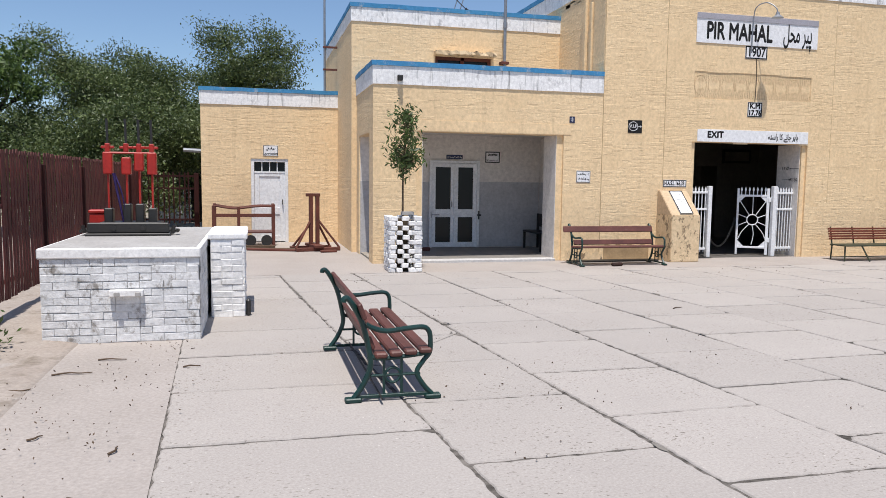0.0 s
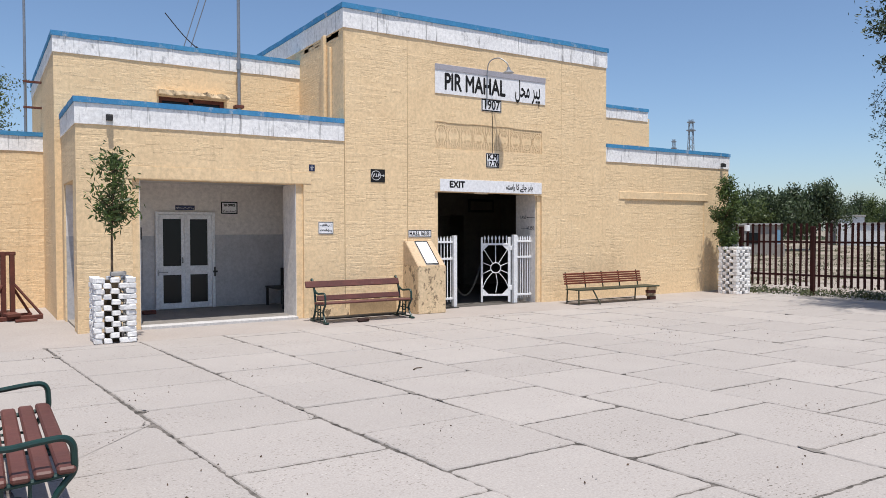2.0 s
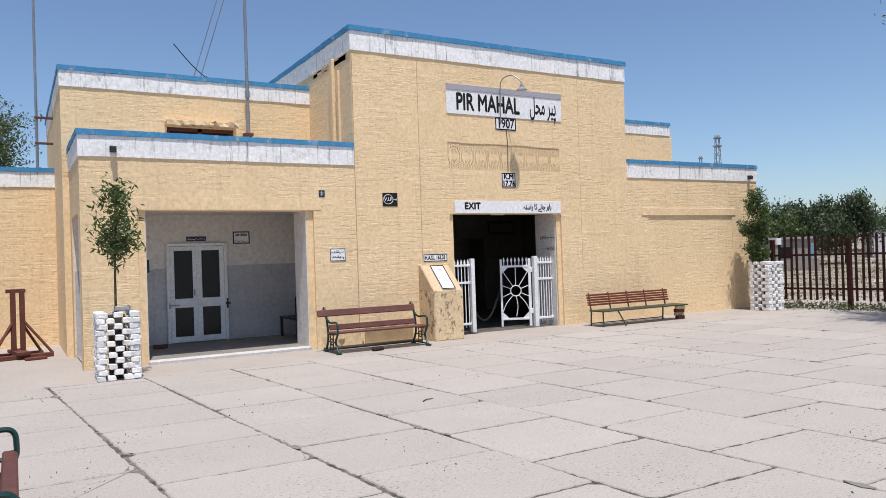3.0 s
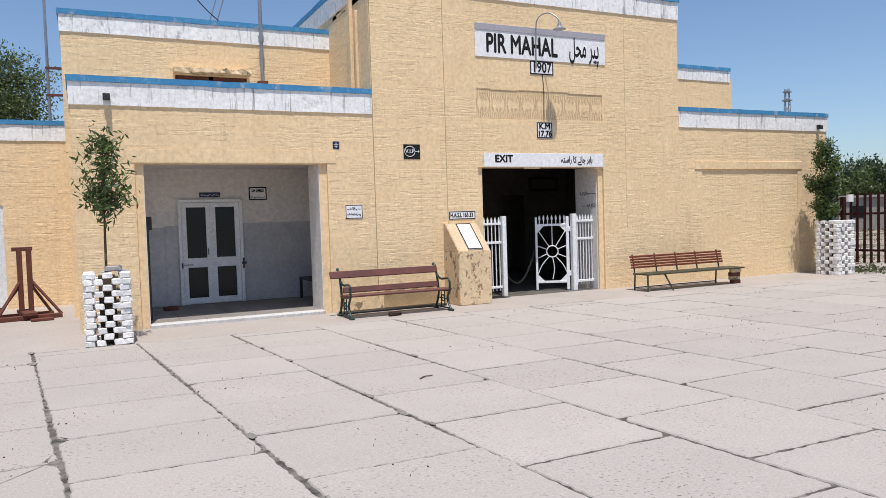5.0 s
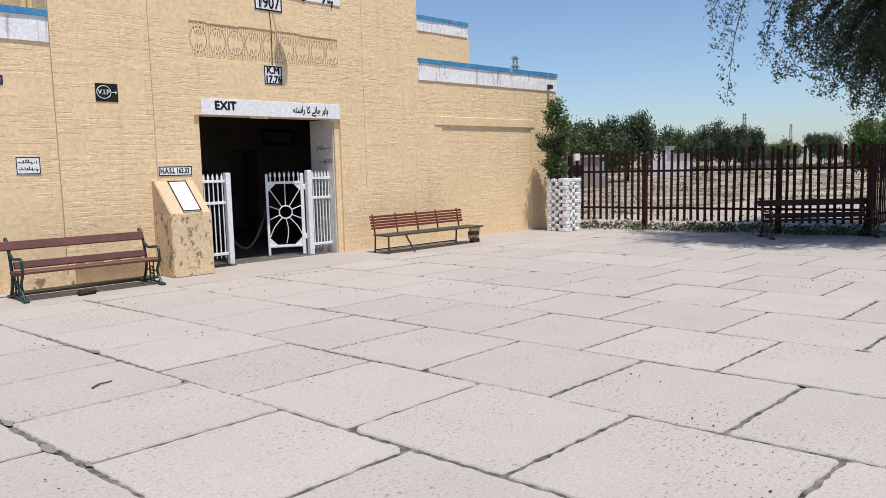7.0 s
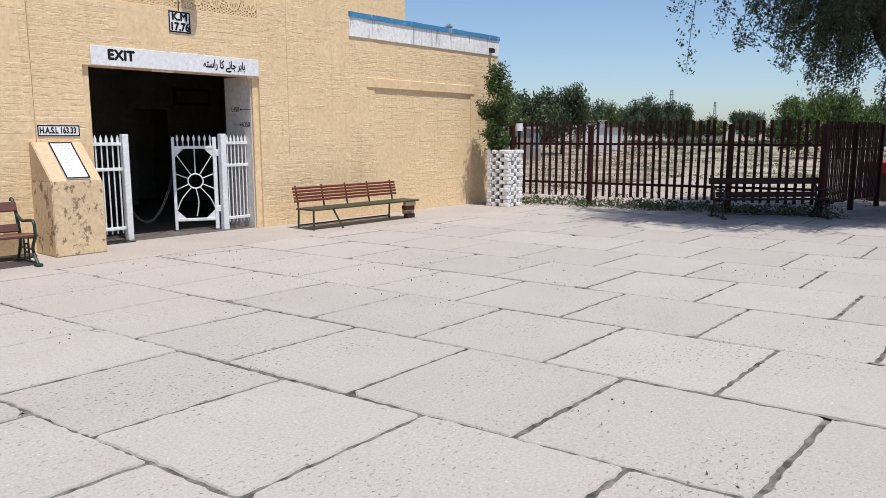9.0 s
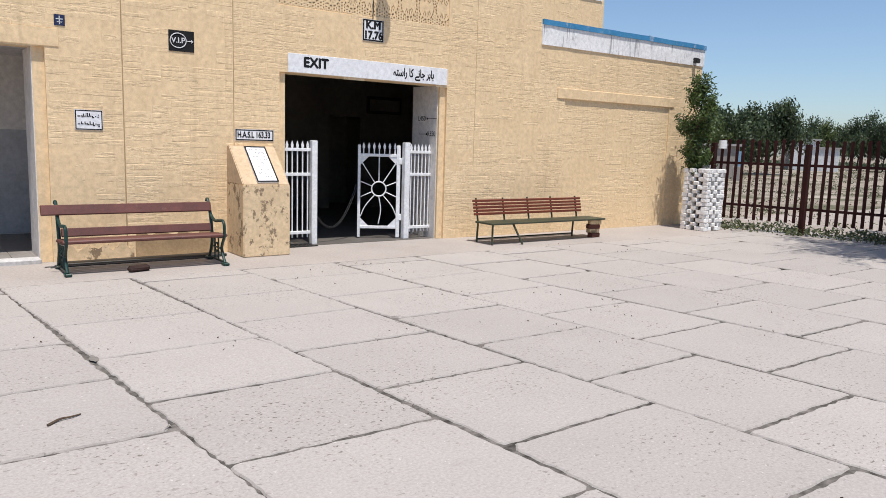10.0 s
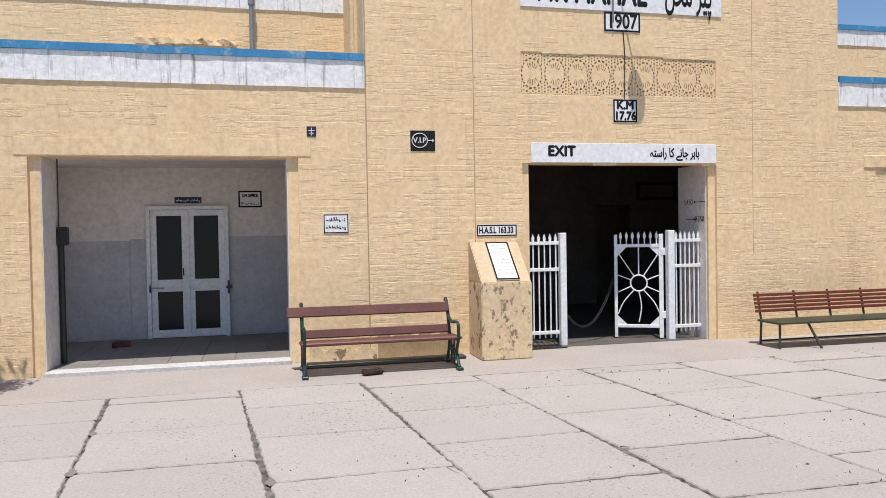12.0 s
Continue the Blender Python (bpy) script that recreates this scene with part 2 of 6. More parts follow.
def leaf_material(name, a, b, trans=0.25):
    m = bpy.data.materials.new(name)
    m.use_nodes = True
    nt = m.node_tree
    bsdf = nt.nodes["Principled BSDF"]
    g = nt.nodes.new("ShaderNodeNewGeometry")
    tone = ramp(nt, g.outputs["Random Per Island"], [(0.0, b), (0.6, a), (1.0, tuple(min(1, c * 1.5) for c in a))])
    patch = ramp(nt, noise_tex(nt, coords(nt), 0.9, 3), [(0.35, (0.7, 0.72, 0.7)), (0.65, (1.1, 1.08, 1.0))])
    col = mixc(nt, 1.0, tone, patch, "MULTIPLY")
    nt.links.new(col, bsdf.inputs["Base Color"])
    bsdf.inputs["Roughness"].default_value = 0.5
    t = nt.nodes.new("ShaderNodeBsdfTranslucent")
    nt.links.new(col, t.inputs[0])
    mix = nt.nodes.new("ShaderNodeMixShader")
    mix.inputs[0].default_value = trans
    nt.links.new(bsdf.outputs[0], mix.inputs[1])
    nt.links.new(t.outputs[0], mix.inputs[2])
    nt.links.new(mix.outputs[0], nt.nodes["Material Output"].inputs[0])
    return m


LEAF = leaf_material("planter_leaf", (0.085, 0.13, 0.035), (0.045, 0.075, 0.022))
LEAF_TREE = leaf_material("acacia_leaf", (0.115, 0.15, 0.05), (0.05, 0.078, 0.026))
LEAF_PALE = leaf_material("pale_leaf", (0.12, 0.18, 0.05), (0.05, 0.09, 0.025))
LEAF_FAR = leaf_material("far_leaf", (0.072, 0.1, 0.046), (0.038, 0.06, 0.03))
# Near-black leaf colour carries the backlit, shaded underside of the crown
LEAF_SHADED = leaf_material("underside_shade_leaf", (0.028, 0.048, 0.016), (0.012, 0.024, 0.008), 0.08)
SCRUB = leaf_material("field_scrub_leaf", (0.105, 0.11, 0.055), (0.06, 0.06, 0.03))
DRY_GRASS = leaf_material("dry_weed", (0.11, 0.125, 0.055), (0.055, 0.075, 0.03))


def glass_material(name):
    m = bpy.data.materials.new(name)
    m.use_nodes = True
    b = m.node_tree.nodes["Principled BSDF"]
    b.inputs["Base Color"].default_value = (0.008, 0.012, 0.014, 1)
    b.inputs["Roughness"].default_value = 0.22
    b.inputs["Specular IOR Level"].default_value = 0.25
    return m


GLASS = glass_material("dark_window_glass")


# ---- builders ----
def thing(name, label, category, at=(0, 0, 0), turn=0, group="", kind=""):
    ob = new(name)
    ob.matrix_world = pose(*at, 0, 0, turn)
    return tagged(ob, label, category, group, kind)


def mesh_of(bm, name, mat, smooth=False):
    me = bpy.data.meshes.new(name)
    bm.to_mesh(me)
    bm.free()
    for m in mat if isinstance(mat, (list, tuple)) else [mat]:
        me.materials.append(m)
    if smooth:
        for p in me.polygons:
            p.use_smooth = True
    return me


def part(name, bm, mat, parent=None, label="", smooth=False):
    """Links a bmesh as one mesh object, in the parent's own axes."""
    ob = new(name, mesh_of(bm, name, mat, smooth))
    if parent:
        ob.parent = parent
    return tagged(ob, label)


def structure(name, bm, mat, label="", category="", smooth=False):
    return tagged(new(name, mesh_of(bm, name, mat, smooth)), label, category, "", "structure")


def box(bm, x0, x1, y0, y1, z0, z1, bevel=0.0, m=None):
    r = bmesh.ops.create_cube(bm, size=1)
    vs = r["verts"]
    t = Matrix.Translation(((x0 + x1) / 2, (y0 + y1) / 2, (z0 + z1) / 2)) @ Matrix.Diagonal((abs(x1 - x0), abs(y1 - y0), abs(z1 - z0), 1))
    bmesh.ops.transform(bm, matrix=(m @ t) if m else t, verts=vs)
    if bevel:
        es = list({e for v in vs for e in v.link_edges})
        bmesh.ops.bevel(bm, geom=es, offset=bevel, segments=1, affect="EDGES")
    return bm


def boxes(*bs, bevel=0.0):
    bm = bmesh.new()
    for b in bs:
        box(bm, *b, bevel=bevel)
    return bm


def tube(bm, pts, r, n=8, r_end=None, flat=1.0, cap=True):
    """A round bar along points; r may taper to r_end."""
    pts = [Vector(p) for p in pts]
    rings = []
    side = None
    for i, p in enumerate(pts):
        d = (pts[min(i + 1, len(pts) - 1)] - pts[max(i - 1, 0)]).normalized()
        if side is None:
            side = d.cross(Vector((0, 0, 1)) if abs(d.z) < 0.9 else Vector((0, 1, 0))).normalized()
        side = (side - d * side.dot(d)).normalized()
        up = d.cross(side)
        rr = r if r_end is None else r + (r_end - r) * i / max(1, len(pts) - 1)
        rings.append([bm.verts.new(p + (side * math.cos(2 * math.pi * k / n) * flat + up * math.sin(2 * math.pi * k / n)) * rr) for k in range(n)])
    for a, b in zip(rings, rings[1:]):
        for k in range(n):
            bm.faces.new((a[k], a[(k + 1) % n], b[(k + 1) % n], b[k]))
    if cap:
        bm.faces.new(rings[0][::-1])
        bm.faces.new(rings[-1])
    return bm


def tubes(paths, r, n=8, flat=1.0):
    bm = bmesh.new()
    for p in paths:
        tube(bm, p, r, n, flat=flat)
    return bm


def curve(p, steps=8):
    """A smooth line through control points."""
    p = [Vector(q) for q in p]
    out = []
    for i in range(len(p) - 1):
        a, b, c, d = p[max(i - 1, 0)], p[i], p[i + 1], p[min(i + 2, len(p) - 1)]
        for k in range(steps):
            t = k / steps
            out.append(0.5 * (2 * b + (c - a) * t + (2 * a - 5 * b + 4 * c - d) * t * t + (3 * b - a - 3 * c + d) * t ** 3))
    return out + [p[-1]]


def disc(bm, c, r, normal, h, n=20):
    c, d = Vector(c), Vector(normal).normalized()
    return tube(bm, [c, c + d * h], r, n)


def lettering(words, size, mat, m, parent, name="lettering", align="CENTER", bold=0.0, depth=0.0006):
    cu = bpy.data.curves.new(name, "FONT")
    cu.body, cu.size, cu.align_x, cu.align_y, cu.extrude = words, size, align, "CENTER", depth
    tmp = bpy.data.objects.new(name, cu)
    scene.collection.objects.link(tmp)
    me = bpy.data.meshes.new_from_object(tmp.evaluated_get(bpy.context.evaluated_depsgraph_get()))
    bpy.data.objects.remove(tmp)
    if bold:
        bm = bmesh.new()
        for k, (dx, dy) in enumerate(((0, 0), (1, 0), (-1, 0), (0, 1), (0, -1))):
            n = len(bm.verts)
            bm.from_mesh(me)
            bm.verts.ensure_lookup_table()
            for v in bm.verts[n:]:
                v.co += Vector((dx * bold, dy * bold, -0.00025 * k))
        bm.to_mesh(me)
        bm.free()
    me.materials.clear()
    me.materials.append(mat)
    ob = new(name, me)
    ob.parent = parent
    ob.matrix_basis = m
    return ob


def mesh_raw(name, verts, faces, mat):
    me = bpy.data.meshes.new(name)
    me.from_pydata(verts, [], faces)
    me.materials.append(mat)
    me.update()
    return me


# ---- brick facing ----
def courses(u0, u1, v0, v1, holes, rng, length=0.235, height=0.078, gap=0.005, runs=(0.5, 0.5, 1, 1, 1, 1.5, 2)):
    """Bricks of one wall face as (ua, ub, va, vb); where limewash fills the upright joints a run of bricks reads as one. holes are (ua, ub, va, vb)."""
    out = []
    n = max(1, round((v1 - v0) / height))
    h = (v1 - v0) / n
    for i in range(n):
        u = u0 - (length / 2 if i % 2 else 0)
        while u < u1 - 0.01:
            step = length * rng.choice(runs)
            va, vb = v0 + i * h + gap / 2 + rng.choice((-0.0025, -0.002, -0.001, 0.001, 0.004)), v0 + (i + 1) * h - gap / 2 + rng.choice((-0.004, -0.001, 0.001, 0.002, 0.0025))
            a, b = max(u, u0), min(u + step, u1)
            spans = [(a, b)]
            for ha, hb, hc, hd in holes:
                if hc < (va + vb) / 2 < hd:
                    cut = []
                    for sa, sb in spans:
                        if hb <= sa or ha >= sb:
                            cut.append((sa, sb))
                        else:
                            cut += [(sa, ha)] * (ha - sa > 0.02) + [(hb, sb)] * (sb - hb > 0.02)
                    spans = cut
            out += [(sa + gap / 2, sb - gap / 2, va, vb) for sa, sb in spans if sb - sa > 0.02]
            u += step
    return out


def brick_verts(b, place, rng, proud, j=0.0015):
    """One brick: a back ring on the wall and a slightly smaller front ring."""
    ua, ub, va, vb = b
    d = proud * rng.uniform(0.55, 1.45)
    c = 0.005
    vs = [place(u, v, 0) for u, v in ((ua, va), (ub, va), (ub, vb), (ua, vb))]
    vs += [place(u + rng.uniform(-j, j), v + rng.uniform(-j, j), d + rng.uniform(-j, j)) for u, v in ((ua + c, va + c), (ub - c, va + c), (ub - c, vb - c), (ua + c, vb - c))]
    return vs


BRICK_FACES = ((4, 5, 6, 7), (0, 1, 5, 4), (1, 2, 6, 5), (2, 3, 7, 6), (3, 0, 4, 7))


def face_bricks(parent, place, u0, u1, v0, v1, holes, mat, seed, proud=0.003, flip=False, single=None, length=0.235, height=0.074, label="", runs=(0.5, 0.5, 1, 1, 1, 1.5, 2), rough=0.0015, flush=0.0):
    """Brick facing of a wall as one mesh; bricks inside single=(ua, ub, va, vb) become objects of their own."""
    rng = random.Random(seed)
    verts, faces = [], []
    for b in courses(u0, u1, v0, v1, holes, rng, length, height, runs=runs):
        if flush and noise.noise((b[0] * 0.8 + seed, b[2] * 1.3, 2.0)) + rng.uniform(-0.35, 0.35) > 0.42 - flush:
            continue
        vs = brick_verts(b, place, rng, proud, rough)
        fs = [f[::-1] if flip else f for f in BRICK_FACES]
        if single and single[0] < (b[0] + b[1]) / 2 < single[1] and single[2] < (b[2] + b[3]) / 2 < single[3]:
            ob = new("brick", mesh_raw("brick", vs, fs, mat))
            ob.parent = parent
            continue
        k = len(verts)
        verts += vs
        faces += [tuple(k + i for i in f) for f in fs]
    if verts:
        ob = new("brick_courses", mesh_raw("brick_courses", verts, faces, mat))
        ob.parent = parent
        tagged(ob, label, "", "", "stuff")


def front(y):
    return lambda u, v, d: (u, y - d, v)


def left_side(x):
    return lambda u, v, d: (x - d, u, v)


def right_side(x):
    return lambda u, v, d: (x + d, u, v)


# ---- ground and paving ----
F = 16.7
bm = bmesh.new()
box(bm, -900, 900, -900, 900, -0.4, -0.12)
structure("ground", bm, FIELD, "dry dusty open ground with sparse scrub", "ground")
bm = boxes((-0.2, 20.6, -6, 15.3, -0.12, -0.009))
structure("pavement", bm, JOINT, "station forecourt paved with large concrete slabs", "pavement")
PAVEMENT = bpy.data.objects["pavement"]
bm = boxes((2.98, 19.6, 15.27, 22.0, -0.12, -0.002), (-0.6, 2.98, 15.27, 24.0, -0.12, -0.002))
structure("pavement_apron", bm, APRON, "smooth concrete apron along the station building", "pavement")


def earth(name, x0, x1, y0, y1, z, amp, n, mat, label, seed):
    """A patch of uneven ground with edges that dip under its neighbours."""
    bm = bmesh.new()
    bmesh.ops.create_grid(bm, x_segments=n, y_segments=n, size=0.5)
    for v in bm.verts:
        edge = min(0.5 - abs(v.co.x), 0.5 - abs(v.co.y)) * 2
        x, y = x0 + (v.co.x + 0.5) * (x1 - x0), y0 + (v.co.y + 0.5) * (y1 - y0)
        h = noise.noise((x * 1.3 + seed, y * 1.3, 0)) * amp + noise.noise((x * 6, y * 6, seed)) * amp * 0.25
        v.co = (x, y, (z + h) * min(1, edge * 9) - 0.10 * (edge < 0.004) + noise.noise((x * 5, y * 5, 1.5)) * 0.014)
    return structure(name, bm, mat, label, "ground", True)


earth("ground_verge", -6.0, -0.62, -4.0, 24.0, 0.03, 0.05, 90, DIRT, "bare dusty earth verge beside the slabs", 3)
earth("ground_bank", 19.2, 34.0, 3.0, 17.5, -0.02, 0.06, 70, DIRT, "dusty earth under the boundary fence", 8)

# ---- station building ----
def wall(name, bm, label, mat=None):
    return structure(name, bm, mat or YELLOW_SMOOTH, label, "wall")


def band(name, bs, mat, label, bevel=0.006):
    return structure(name, boxes(*bs, bevel=bevel), mat, label, "parapet")


def rough_band(name, bs, mat, label, seed, amp=0.006, step=0.16):
    """Parapet courses with hand-laid, slightly wavy faces."""
    bm = boxes(*bs)
    long = [e for e in bm.edges if e.calc_length() > 2 * step]
    bmesh.ops.subdivide_edges(bm, edges=long, cuts=26, use_grid_fill=True)
    for v in bm.verts:
        v.co += Vector((noise.noise(v.co * 3.1 + Vector((seed, 0, 0))), noise.noise(v.co * 3.3 + Vector((0, seed, 0))), noise.noise(v.co * 2.7 + Vector((0, 0, seed))))) * amp
    return structure(name, bm, mat, label, "parapet")


# porch block
PB = 19.35
PX0, PX1 = 3.16, 7.84
OP = (4.0, 7.01, -0.1, 2.52)
bm = boxes((PX0, OP[0], F, F + 0.3, -0.1, 3.4), (OP[1], PX1, F, F + 0.3, -0.1, 3.4), (OP[0], OP[1], F, F + 0.3, OP[3], 3.4),
           (PX0, PX0 + 0.28, F + 0.3, 17.15, -0.1, 3.4), (PX0, PX0 + 0.28, 17.15, 18.62, 2.5, 3.4), (PX0, PX0 + 0.28, 18.62, 19.0, -0.1, 3.4))
wall_porch = wall("wall_porch", bm, "yellow limewashed brick porch wall with a wide opening")
face_bricks(wall_porch, front(F), PX0, PX1, 0, 3.4, [OP], YELLOW, 11, 0.0011, flush=0.3, rough=0.0011, runs=(0.5, 1, 1, 1.5, 2))
face_bricks(wall_porch, left_side(PX0), F, 19.0, 0, 3.4, [(17.15, 18.62, -0.1, 2.5)], YELLOW, 12, 0.0011, flush=0.3, rough=0.0011, runs=(0.5, 1, 1, 1.5, 2), flip=True)
bm = boxes((3.86, 7.16, F - 0.007, F, 2.53, 2.74), bevel=0.006)
structure("trim_porch_lintel", bm, YELLOW_SMOOTH, "shallow yellow plaster lintel over the porch opening", "lintel")
bm = boxes((OP[0], 4.12, F + 0.05, F + 0.3, 0.0, 2.52), (6.88, OP[1], F + 0.05, F + 0.3, 0.0, 2.52))
structure("trim_porch_jamb", bm, YELLOW_SMOOTH, "yellow plaster jambs of the porch opening", "jamb")
bm = boxes((4.11, 4.13, F + 0.056, 17.4, 0.04, 2.525), (6.87, 6.89, F + 0.056, 17.4, 0.04, 2.525))
structure("trim_porch_reveal", bm, WHITE_WALL, "white painted reveals inside the porch opening", "reveal")
bm = boxes((PX0 + 0.03, PX0 + 0.28, 18.604, 18.62, 1.56, 2.5), (PX0 + 0.03, PX0 + 0.28, 17.15, 17.166, 0.0, 2.5))
structure("trim_side_reveal", bm, WHITE_WALL, "white painted reveals of the porch side opening", "reveal")
bm = boxes((PX0 + 0.03, PX0 + 0.28, 18.6, 18.62, 0.0, 1.56))
structure("trim_side_dado", bm, GREY_DADO, "grey dado on the reveal of the porch side opening", "dado")
bm = boxes((3.44, 4.12, F + 0.3, F + 0.5, 0.0, 2.6), (6.88, 7.56, F + 0.3, F + 0.5, 0.0, 2.6), (3.44, 3.5, 18.62, PB, 0.0, 2.6), (7.56, 7.6, 17.2, PB, 0.0, 2.6),
           (3.44, 7.6, PB, PB + 0.15, 0.0, 2.62))
wall_porch_back = wall("wall_porch_back", bm, "white distempered back wall of the porch with a grey dado", WHITE_WALL)
bm = boxes((3.5, 4.62, PB - 0.012, PB, 0.06, 1.53), (4.622, 4.86, PB - 0.01, PB, 0.06, 1.55), (6.05, 7.54, PB - 0.012, PB, 0.06, 1.57), (7.545, 7.56, 17.41, PB - 0.012, 0.06, 1.57), bevel=0.003)
structure("trim_dado", bm, GREY_DADO, "grey marble dado along the porch walls", "dado")
bm = boxes((3.44, 7.6, F + 0.3, PB, 2.62, 2.72))
structure("ceiling", bm, WHITE_WALL, "white plaster porch ceiling", "ceiling")
bm = boxes((3.16, 7.84, 16.72, 19.0, 3.3, 3.4))
structure("roof_porch", bm, CEMENT, "flat cement porch roof", "roof")
bm = boxes((3.2, 7.56, F + 0.06, PB, -0.1, 0.035))
floor_porch = structure("floor_porch", bm, MORTAR, "raised porch floor laid with tiles toned dark for the porch shade", "floor")
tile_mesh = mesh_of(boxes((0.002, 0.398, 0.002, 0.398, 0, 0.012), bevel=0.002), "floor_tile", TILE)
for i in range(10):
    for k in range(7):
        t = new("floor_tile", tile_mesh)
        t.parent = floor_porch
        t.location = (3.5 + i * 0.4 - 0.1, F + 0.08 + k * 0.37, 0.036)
bm = boxes((4.12, 6.88, F - 0.05, F + 0.2, -0.1, 0.052), bevel=0.01)
structure("trim_porch_step", bm, STEP, "low pale stone step at the porch edge", "step")
rough_band("trim_porch_parapet", [(PX0 - 0.015, PX1, F - 0.02, F + 0.2, 3.38, 3.72), (PX0 - 0.015, PX0 + 0.2, F + 0.2, 19.0, 3.38, 3.72)], WHITE_BAND, "weathered white parapet band of the porch", 1)
rough_band("trim_porch_coping", [(PX0 - 0.035, PX1, F - 0.04, F + 0.22, 3.72, 3.81), (PX0 - 0.035, PX0 + 0.22, F + 0.22, 19.0, 3.72, 3.81)], BLUE, "blue painted parapet coping of the porch", 2, 0.009)

# main block
MX1 = 14.78
EX = (9.9, 12.77, -0.1, 2.47)
GR = (9.89, 12.83, 3.36, 3.93)
bm = boxes((PX1, EX[0], F, F + 0.35, -0.1, 5.6), (EX[1], MX1, F, F + 0.35, -0.1, 5.6), (EX[0], EX[1], F, F + 0.35, EX[3], GR[2]),
           (EX[0], EX[1], F + 0.12, F + 0.35, GR[2], GR[3]), (EX[0], EX[1], F, F + 0.35, GR[3], 5.6), (PX1, PX1 + 0.35, F + 0.35, 24, -0.1, 5.6), (MX1 - 0.35, MX1, F + 0.35, 24, 3.1, 5.6))
wall_main = wall("wall_main", bm, "tall yellow limewashed brick front wall with the exit opening")
holes_main = [EX, GR, (9.24, 9.254, 0, 5.5), (13.345, 13.353, 1.2, 5.5), (7.84, 7.862, 0, 5.6)]
face_bricks(wall_main, front(F), PX1, MX1, 0, 5.6, holes_main, YELLOW, 21, 0.0011, flush=0.3, rough=0.0011, runs=(0.5, 1, 1, 1.5, 2), single=(7.84, 9.24, 0.3, 2.1))
face_bricks(wall_main, left_side(PX1), F, 24, 3.3, 5.6, [], YELLOW, 22, 0.0011, flush=0.3, rough=0.0011, runs=(0.5, 1, 1, 1.5, 2), flip=True)
face_bricks(wall_main, right_side(MX1), F, 24, 3.3, 5.6, [], YELLOW, 23, 0.0011, flush=0.3, rough=0.0011, runs=(0.5, 1, 1, 1.5, 2))
bm = boxes((PX1 - 0.07, PX1 + 0.0, 17.5, 17.62, 3.4, 5.58), (PX1 - 0.05, PX1, 17.25, 17.32, 3.4, 5.3), bevel=0.008)
structure("trim_pilaster", bm, YELLOW_SMOOTH, "narrow yellow pilaster strips on the side wall", "pilaster")
bm = boxes((EX[0], 10.0, F + 0.045, F + 0.35, 0, EX[3]), (12.66, EX[1], F + 0.045, F + 0.35, 0, EX[3]))
structure("trim_exit_jamb", bm, YELLOW_SMOOTH, "yellow plaster jambs of the exit opening", "jamb")
bm = boxes((9.98, 10.01, F + 0.09, 17.5, 0, EX[3] + 0.005), (12.65, 12.68, F + 0.09, 17.5, 0, EX[3] + 0.005))
structure("trim_exit_reveal", bm, WHITE_WALL, "white painted reveals of the exit opening", "reveal")
rough_band("trim_main_parapet", [(PX1 - 0.015, MX1 + 0.015, F - 0.02, F + 0.22, 5.57, 5.94), (PX1 - 0.015, PX1 + 0.2, F + 0.22, 24, 5.57, 5.94), (MX1 - 0.2, MX1 + 0.015, F + 0.22, 24, 5.57, 5.94)],
           WHITE_BAND, "weathered white parapet band of the main block", 4)
rough_band("trim_main_coping", [(PX1 - 0.04, MX1 + 0.04, F - 0.045, F + 0.24, 5.94, 6.04), (PX1 - 0.04, PX1 + 0.22, F + 0.24, 24, 5.94, 6.04), (MX1 - 0.22, MX1 + 0.04, F + 0.24, 24, 5.94, 6.04)],
           BLUE, "blue painted parapet coping of the main block", 5, 0.009)
bm = boxes((PX1, MX1, F + 0.2, 24, 5.4, 5.55))
structure("roof_main", bm, CEMENT, "flat cement roof of the main block", "roof")
# Thin brown strips stand in for the recessed joint gaps
bm = boxes((9.242, 9.252, F - 0.0012, F, 0.0, 5.5), (13.346, 13.352, F - 0.0012, F, 1.2, 5.5), (7.846, 7.86, F - 0.0012, F, 0.0, 5.56))
structure("trim_wall_joint", bm, JOINT_SHADE, "thin dark vertical movement joints in the front wall", "joint")
# hall behind the exit; its dimness is put into wall and floor colours
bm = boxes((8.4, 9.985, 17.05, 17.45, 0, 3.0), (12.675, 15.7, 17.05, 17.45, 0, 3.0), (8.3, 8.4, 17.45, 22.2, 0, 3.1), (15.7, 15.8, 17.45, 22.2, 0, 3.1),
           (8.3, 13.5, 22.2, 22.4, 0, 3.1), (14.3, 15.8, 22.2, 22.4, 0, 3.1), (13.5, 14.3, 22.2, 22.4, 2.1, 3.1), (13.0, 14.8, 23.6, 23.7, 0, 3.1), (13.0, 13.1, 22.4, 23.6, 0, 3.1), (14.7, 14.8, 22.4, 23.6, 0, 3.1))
wall("wall_hall", bm, "brown hall walls behind the exit, coloured dark for the unlit interior", HALL)
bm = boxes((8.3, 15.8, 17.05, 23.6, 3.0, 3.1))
structure("ceiling_hall", bm, HALL, "hall ceiling coloured dark for the unlit interior", "ceiling")
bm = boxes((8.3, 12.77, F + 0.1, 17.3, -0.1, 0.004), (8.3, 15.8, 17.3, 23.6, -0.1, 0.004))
structure("floor_hall", bm, HALL_FLOOR, "worn hall floor coloured dark for the unlit interior", "floor")

